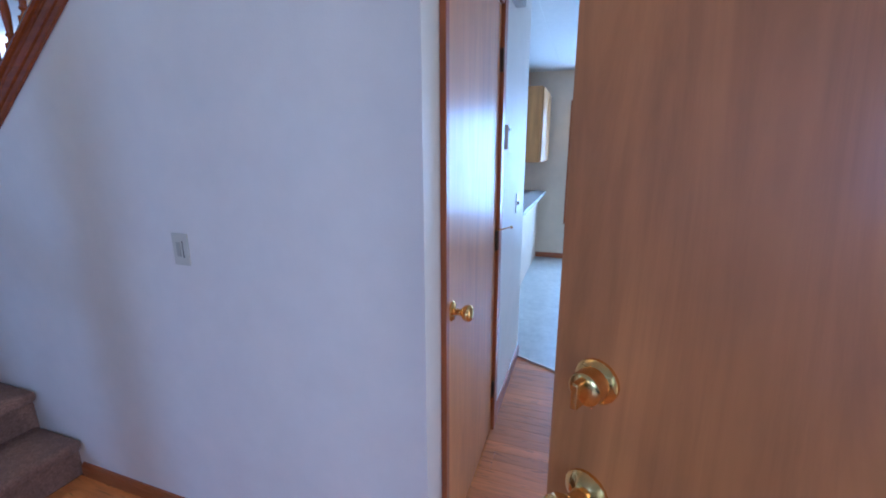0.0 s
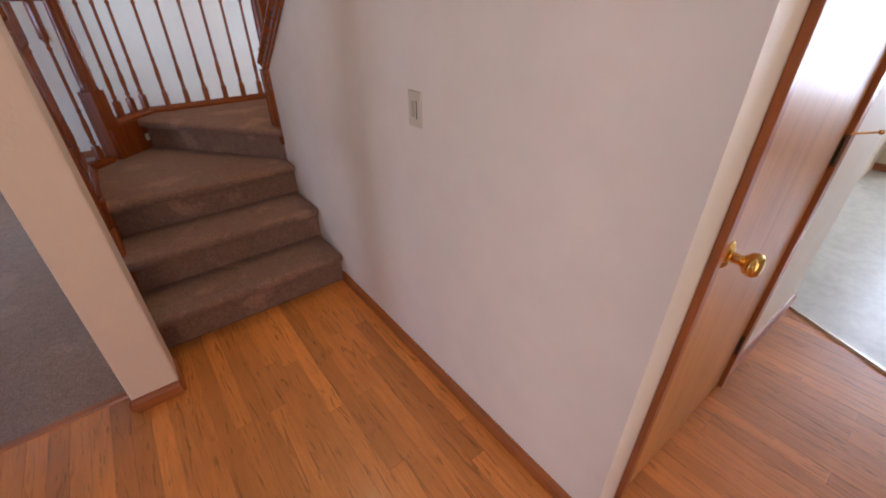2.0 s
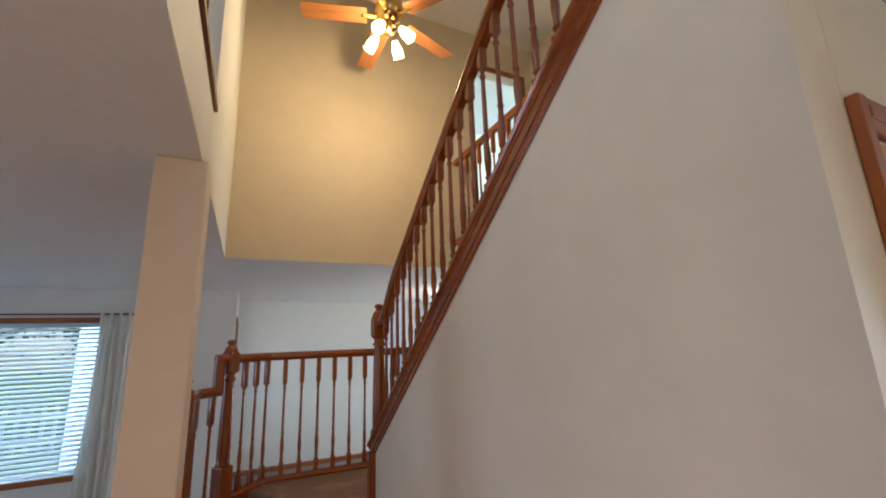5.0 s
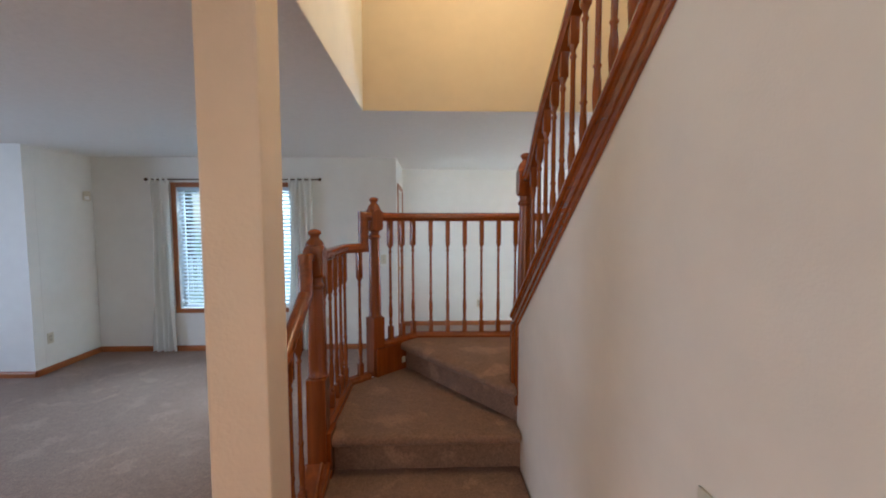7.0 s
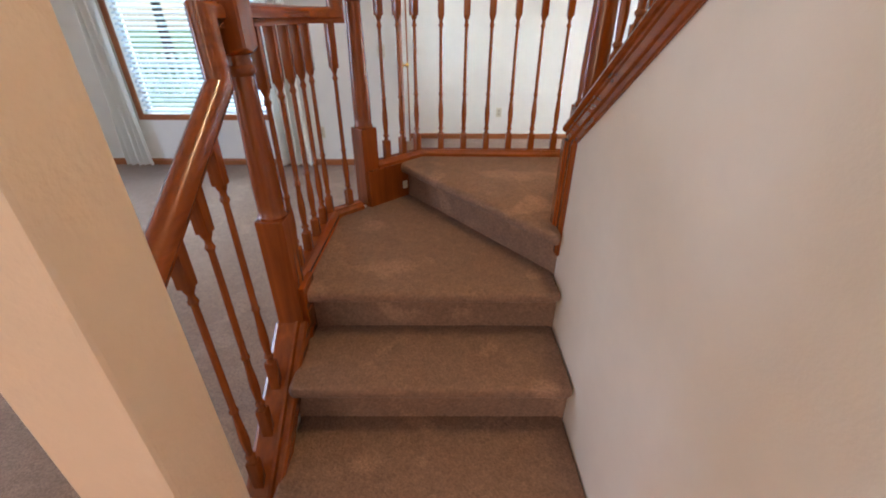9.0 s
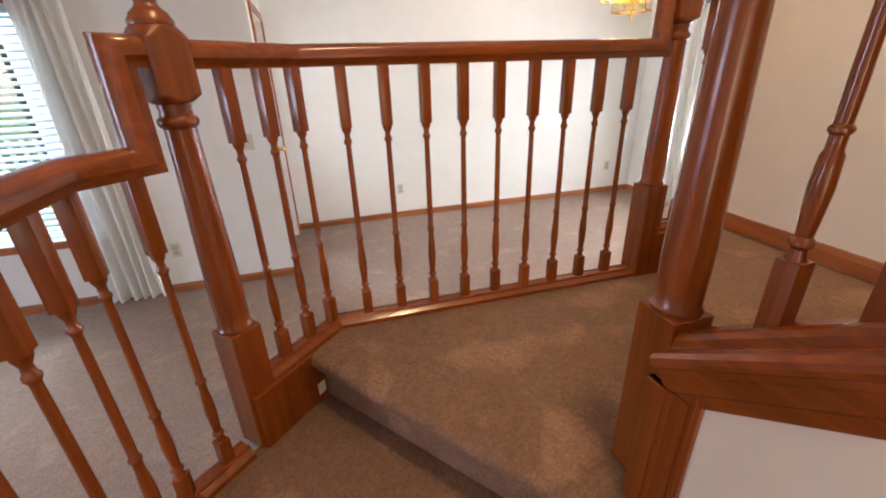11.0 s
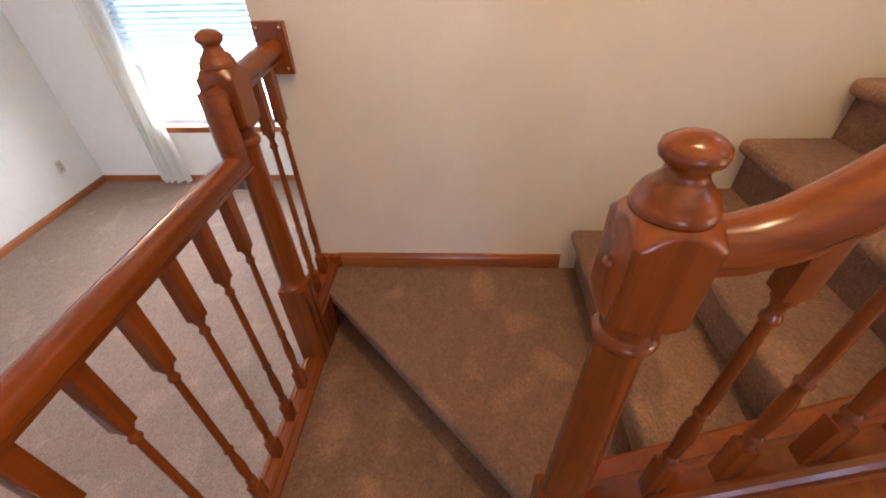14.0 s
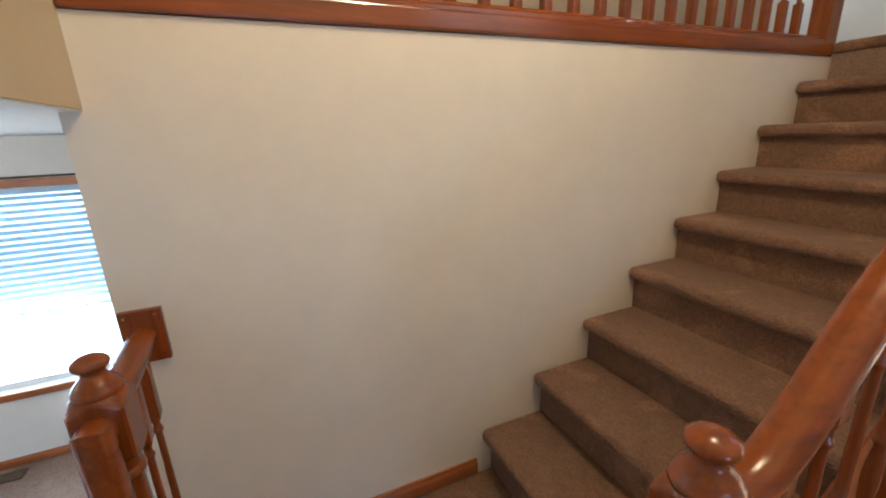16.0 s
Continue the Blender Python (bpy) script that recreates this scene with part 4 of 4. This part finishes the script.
def rod(a, b, axis):
    c = thing("curtain_rod", "dark slender curtain rod with round finials", "curtain rod")
    bar = lathe([(0.008, 0.0), (0.008, (Vector(b) - Vector(a)).length)], 10)
    ob = part("bar", bar, HINGE, c, smooth=True)
    ob.matrix_world = look(a, b) @ pose(0, 0, 0, 180, 0, 0)
    for p in (a, b):
        f = part("finial", lathe([(0.004, -0.02), (0.016, -0.012), (0.02, 0.0), (0.016, 0.012), (0.004, 0.02)], 10), HINGE, c, smooth=True)
        f.location = p
    for p, q in ((a, b), (b, a)):
        m = Vector(p) + (Vector(q) - Vector(p)).normalized() * 0.12
        part("bracket", box(m.x - 0.008, m.x + 0.008, m.y, m.y + 0.066, m.z - 0.01, m.z + 0.01, 0.002) if axis == "y" else box(m.x, m.x + 0.066, m.y - 0.008, m.y + 0.008, m.z - 0.01, m.z + 0.01, 0.002), HINGE, c)


rod((-3.84, 3.578, 2.115), (-1.78, 3.578, 2.115), "y")
curtain((-3.69, 3.578, 2.085), 0.26, 2.06, 4)
curtain((-2.02, 3.578, 2.085), 0.34, 2.06, 5)
rod((3.404, 4.16, 2.13), (3.404, 2.02, 2.13), "x")
curtain((3.404, 3.95, 2.10), 0.30, 2.07, 4, 90)

# ---------------------------------------------------------------- plates, vents and small fittings


def plate(name, label, place, turn, w=0.070, h=0.115, kind="outlet", mat=PLASTIC):
    p = thing(name, label, "switch" if kind != "outlet" else "outlet", place, turn=turn)
    part("cover", box(-w / 2, w / 2, -0.006, -0.0005, -h / 2, h / 2, 0.003), mat, p)
    if kind == "outlet":
        for z in (-0.02, 0.02):
            part("socket", box(-0.016, 0.016, -0.0085, -0.0055, z - 0.014, z + 0.014, 0.002), PLASTIC_DARK, p)
    elif kind == "toggle":
        part("toggle", box(-0.005, 0.005, -0.016, -0.005, -0.010, 0.010, 0.002), PLASTIC_DARK, p)
    elif kind == "dimmer":
        part("slide_plate", box(-0.016, 0.002, -0.0078, -0.0055, -0.024, 0.024, 0.001), PLASTIC_DARK, p)
        part("slot", box(0.011, 0.0135, -0.0072, -0.0055, -0.028, 0.028), SLOT, p)
    return p


plate("dimmer_switch", "almond dimmer switch plate on the stair wall", (0.0, -0.851, 1.117), -90, 0.068, 0.108, "dimmer")
plate("wall_outlet", "almond outlet on the dining room wall", (0.305, 4.785, 0.345), 0)
plate("wall_outlet", "almond outlet on the dining room wall", (3.10, 4.785, 0.36), 0)
plate("wall_outlet", "almond outlet by the living room window", (-1.715, 3.644, 0.36), 0)
plate("light_switch", "almond light switch by the patio door", (-1.03, 3.644, 1.14), 0, kind="toggle")
plate("wall_outlet", "almond outlet on the living room return wall", (-4.52, 2.98, 0.37), 90)
plate("light_switch", "white light switch in the hall", (1.49, -1.71, 1.125), 0, kind="toggle")
plate("wall_outlet", "almond outlet under the kitchen window", (4.65, -2.25, 0.38), -90)
plate("light_switch", "almond switch plate on the upper stairwell wall", (0.99, 1.514, 3.88), 0, kind="toggle")
sensor = thing("alarm_sensor", "white alarm sensor in the living room corner", "sensor", (-4.51, 3.54, 1.915), turn=45)
part("body", box(-0.035, 0.035, -0.05, 0.0, -0.055, 0.055, 0.012), PLASTIC, sensor, smooth=True)
part("lens", box(-0.022, 0.022, -0.054, -0.045, -0.045, -0.005, 0.004), FENCE, sensor)
chime = thing("door_chime", "brown box door chime high on the hall wall", "door chime", (1.14, -1.71, 2.16))
part("cover", box(-0.10, 0.10, -0.05, -0.0005, -0.06, 0.06, 0.006), PLASTIC_DARK, chime)
part("grille", box(-0.07, 0.07, -0.054, -0.049, -0.04, 0.04, 0.002), HINGE, chime)
thermo = thing("thermostat", "narrow white thermostat on the hall wall", "thermostat", (1.02, -1.71, 1.49))
part("cover", box(-0.035, 0.035, -0.03, -0.0005, -0.055, 0.055, 0.005), FENCE, thermo)
part("lever", box(-0.02, 0.02, -0.034, -0.029, 0.03, 0.04, 0.001), PLASTIC_DARK, thermo)


def vent(place, turn):
    v = thing("floor_vent", "dark bronze slotted floor vent", "vent", place, turn=turn)
    fr = box(-0.15, 0.15, -0.055, -0.042, 0, 0.006)
    for a in ((-0.15, 0.15, 0.042, 0.055), (-0.15, -0.138, -0.042, 0.042), (0.138, 0.15, -0.042, 0.042)):
        box(*a, 0, 0.006, bm=fr)
    part("frame", fr, VENT, v)
    for i in range(14):
        x = -0.126 + 0.0194 * i
        part("slat", box(x - 0.005, x + 0.005, -0.042, 0.042, 0.0, 0.005), VENT, v)


vent((3.34, 3.22, 0.006), 90)
vent((4.56, -2.60, 0.006), 90)

# kitchen cabinet and counter
cabinet = thing("wall_cabinet", "honey oak kitchen wall cabinet", "cabinet")
part("body", box(3.75, 4.648, -1.585, -1.02, 1.30, 2.10, 0.003), CABINET, cabinet)
for x0, x1 in ((3.76, 4.195), (4.205, 4.64)):
    d = part("door", box(x0, x1, -1.605, -1.586, 1.31, 2.09, 0.004), CABINET, cabinet)
    part("panel", box(x0 + 0.06, x1 - 0.06, -1.610, -1.604, 1.37, 2.03, 0.003), CABINET, d)
base = thing("base_cabinet", "honey oak kitchen base cabinet", "cabinet")
part("body", box(2.3, 4.64, -1.50, -1.01, 0.006, 0.868, 0.003), KITCHEN_PAINT, base)
counter = thing("countertop", "grey laminate kitchen countertop", "countertop")
part("top", box(2.25, 4.645, -1.60, -1.005, 0.87, 0.91, 0.006), COUNTER, counter)

# ---------------------------------------------------------------- lamps
FX, FY = 0.07, 0.50
fan = thing("ceiling_fan", "brown-bladed ceiling fan with lit tulip shades", "ceiling fan", (FX, FY, 0))
part("downrod", lathe([(0.05, TOP - 0.001), (0.05, TOP - 0.03), (0.012, TOP - 0.05), (0.012, 4.22)], 14), BRASS, fan, smooth=True)
part("motor", lathe([(0.03, 4.24), (0.09, 4.22), (0.11, 4.16), (0.11, 4.08), (0.08, 4.03), (0.05, 4.01), (0.06, 3.98), (0.06, 3.95), (0.02, 3.92)], 24), BRASS, fan, smooth=True)
for k in range(5):
    a = radians(72 * k + 20)
    bl = part("blade", box(0.16, 0.62, -0.065, 0.065, -0.004, 0.004, 0.003), FAN_WOOD, fan, "brown wooden blade")
    bl.matrix_basis = Matrix.Translation((0, 0, 4.06)) @ pose(0, 0, 0, 0, 0, math.degrees(a)) @ pose(0, 0, 0, 9, 0, 0)
    part("blade_iron", box(0.08, 0.20, -0.015, 0.015, -0.010, -0.003, 0.002), BRASS, bl)
for k in range(4):
    a = radians(90 * k + 45)
    tilt = Matrix.Translation((0.10 * math.cos(a), 0.10 * math.sin(a), 3.93)) @ pose(0, 0, 0, 0, 0, math.degrees(a)) @ pose(0, 0, 0, 0, -35, 0)
    s = part("shade", lathe([(0.02, 0.0), (0.026, -0.02), (0.036, -0.05), (0.040, -0.08), (0.036, -0.105), (0.044, -0.12)], 16), SHADE, fan, "lit frosted tulip shade", smooth=True)
    s.matrix_basis = tilt
lamp("fan_light", "POINT", (FX, FY, 3.70), None, 35, (1.0, 0.74, 0.42), radius=0.06)

CX, CY = 1.75, 3.04
chandelier = thing("chandelier", "brass chandelier with clear glass panels and lit bulbs", "chandelier", (CX, CY, 0))
part("stem", lathe([(0.055, CEIL - 0.0005), (0.055, CEIL - 0.02), (0.010, CEIL - 0.03), (0.010, 2.05), (0.025, 2.03), (0.025, 1.99), (0.012, 1.97), (0.012, 1.93), (0.02, 1.92), (0.014, 1.90), (0.004, 1.875)], 14), BRASS, chandelier, smooth=True)
for radius, z0, z1, count in ((0.215, 2.02, 2.15, 8), (0.115, 1.93, 2.02, 6)):
    for k in range(count):
        a = 2 * math.pi * k / count
        w = 2 * radius * math.tan(math.pi / count) * 0.94
        p = part("glass_panel", box(-0.003, 0.003, -w / 2, w / 2, z0, z1, 0.002), GLASS_GOLD, chandelier, "bevelled glass panel")
        p.matrix_basis = pose(radius * math.cos(a), radius * math.sin(a), 0, 0, 0, math.degrees(a))
    for z in (z0, z1):
        ring = []
        for k in range(count + 1):
            a = 2 * math.pi * (k + 0.5) / count
            ring.append((radius / math.cos(math.pi / count) * math.cos(a), radius / math.cos(math.pi / count) * math.sin(a), z))
        part("ring", sweep(ring, [(-0.004, -0.005), (0.004, -0.005), (0.004, 0.005), (-0.004, 0.005)]), BRASS, chandelier)
for k in range(6):
    a = 2 * math.pi * k / 6 + 0.3
    arm = part("arm", sweep([(0, 0, 2.0), (0.08 * math.cos(a), 0.08 * math.sin(a), 1.985), (0.15 * math.cos(a), 0.15 * math.sin(a), 2.03)], [(-0.004, -0.004), (0.004, -0.004), (0.004, 0.004), (-0.004, 0.004)]), BRASS, chandelier)
    part("bulb", lathe([(0.006, 2.03), (0.008, 2.05), (0.013, 2.07), (0.014, 2.085), (0.009, 2.105), (0.002, 2.125)], 10, centre=(0.15 * math.cos(a), 0.15 * math.sin(a))), BULB, arm, "lit candle bulb", smooth=True)
lamp("chandelier_light", "POINT", (CX, CY, 2.2), None, 17, (1.0, 0.82, 0.64), radius=0.05)

# ---------------------------------------------------------------- outdoors
ground = structure("ground", box(-60, 60, -60, 60, -0.5, -0.3), GRASS, "green lawn round the house", "ground")
structure("backdrop_east", box(3.98, 4.02, 0.5, 6.5, -0.3, 5.2), OVERCAST, "bright hazy daylight outside", "backdrop")
structure("backdrop_patio", box(-2.4, -2.35, 3.9, 8.0, -0.3, 5), OVERCAST, "bright hazy daylight outside", "backdrop")
fence = thing("garden_fence", "white picket garden fence on the lawn", "fence", (0, 9.5, -0.3))
for i in range(44):
    part("picket", box(-9.0 + 0.2 * i, -8.93 + 0.2 * i, 0, 0.02, 0.05, 0.98, 0.004), FENCE, fence)
for z in (0.25, 0.75):
    part("fence_rail", box(-9.1, -0.1, 0.021, 0.06, z, z + 0.08, 0.004), FENCE, fence)


def tree(place, height, spread, count):
    t = thing("tree", "leafy green garden tree beyond the window", "tree", place, group="garden trees")
    rng = random.Random(int(place[0] * 100) + 7)
    trunk = lathe([(0.22, 0), (0.17, 0.4), (0.14, height * 0.4), (0.08, height * 0.7), (0.02, height * 0.95)], 9)
    for k in range(6):
        a, h = rng.uniform(0, 6.3), rng.uniform(0.3, 0.7) * height
        e = Vector((math.cos(a), math.sin(a), 0.7)) * spread * 0.6
        join(trunk, sweep([(0, 0, h), tuple(e * 0.5 + Vector((0, 0, h))), tuple(e + Vector((0, 0, h + 0.2)))], [(-0.03, -0.03), (0.03, -0.03), (0.03, 0.03), (-0.03, 0.03)]))
    part("trunk", trunk, BARK, t)
    verts, faces = [], []
    clumps = [(Vector((rng.gauss(0, 0.42), rng.gauss(0, 0.42), rng.gauss(0, 0.30))) * spread + Vector((0, 0, height * 0.68)), rng.uniform(0.25, 0.6)) for _ in range(38)]
    for _ in range(count):
        c, r = rng.choice(clumps)
        p = c + Vector((rng.gauss(0, r), rng.gauss(0, r), rng.gauss(0, r * 0.8)))
        u = Vector((rng.uniform(-1, 1), rng.uniform(-1, 1), rng.uniform(-1, 1))).normalized() * 0.09
        w = u.orthogonal().normalized() * 0.045
        i = len(verts)
        verts += [p - u, p + w, p + u, p - w]
        faces.append((i, i + 1, i + 2, i + 3))
    me = bpy.data.meshes.new("crown")
    me.from_pydata(verts, [], faces)
    me.materials.append(LEAF)
    part("crown", me, LEAF, t)


for p, h, s in (((-7.5, 14, -0.3), 6.5, 2.2), ((-4.2, 12.5, -0.3), 5.0, 1.8), ((-2.0, 15, -0.3), 7.0, 2.4), ((-10.5, 16, -0.3), 7, 2.6)):
    tree(p, h, s, 3500)

# ---------------------------------------------------------------- oak strip floor
boards = structure("floor", box(-4.0, 1.9, -2.98, 0.02, -0.0118, -0.0035), SLOT, "honey oak strip floor in the entry and hall", "floor")
STRIP = 0.0635


def board_mesh(length):
    bm = bmesh.new()
    w, c = STRIP / 2 - 0.0002, 0.0006
    rows = [(-w, -0.003), (-w, -c), (-w + c, 0.0), (w - c, 0.0), (w, -c), (w, -0.003)]
    a = [bm.verts.new((x, 0, z)) for x, z in rows]
    b = [bm.verts.new((x, length - 0.001, z)) for x, z in rows]
    for k in range(5):
        bm.faces.new((a[k], a[k + 1], b[k + 1], b[k]))
    bm.faces.new(a[::-1]), bm.faces.new(b)
    return mesh_of("plank", bm, PLANK)


rng = random.Random(4)
lengths = {}
x = -3.95
while x < 1.88:
    inside = x > -0.99 and x < -0.02
    start, end = -2.97, (-0.02 if inside else (-0.225 if x < -0.95 else -1.65))
    y = start
    while y < end - 0.02:
        n = round(rng.choice((0.7, 0.9, 1.1, 1.3, 1.5)) + (rng.choice((0.15, 0.3)) if y == start else 0), 2)
        n = round(min(n, end - y), 3)
        if end - y - n < 0.12:
            n = round(end - y, 3)
        if n not in lengths:
            lengths[n] = board_mesh(n)
        p = part("plank", lengths[n], PLANK, boards)
        p.location = (x + STRIP / 2, y, 0)
        y += n
    x += STRIP
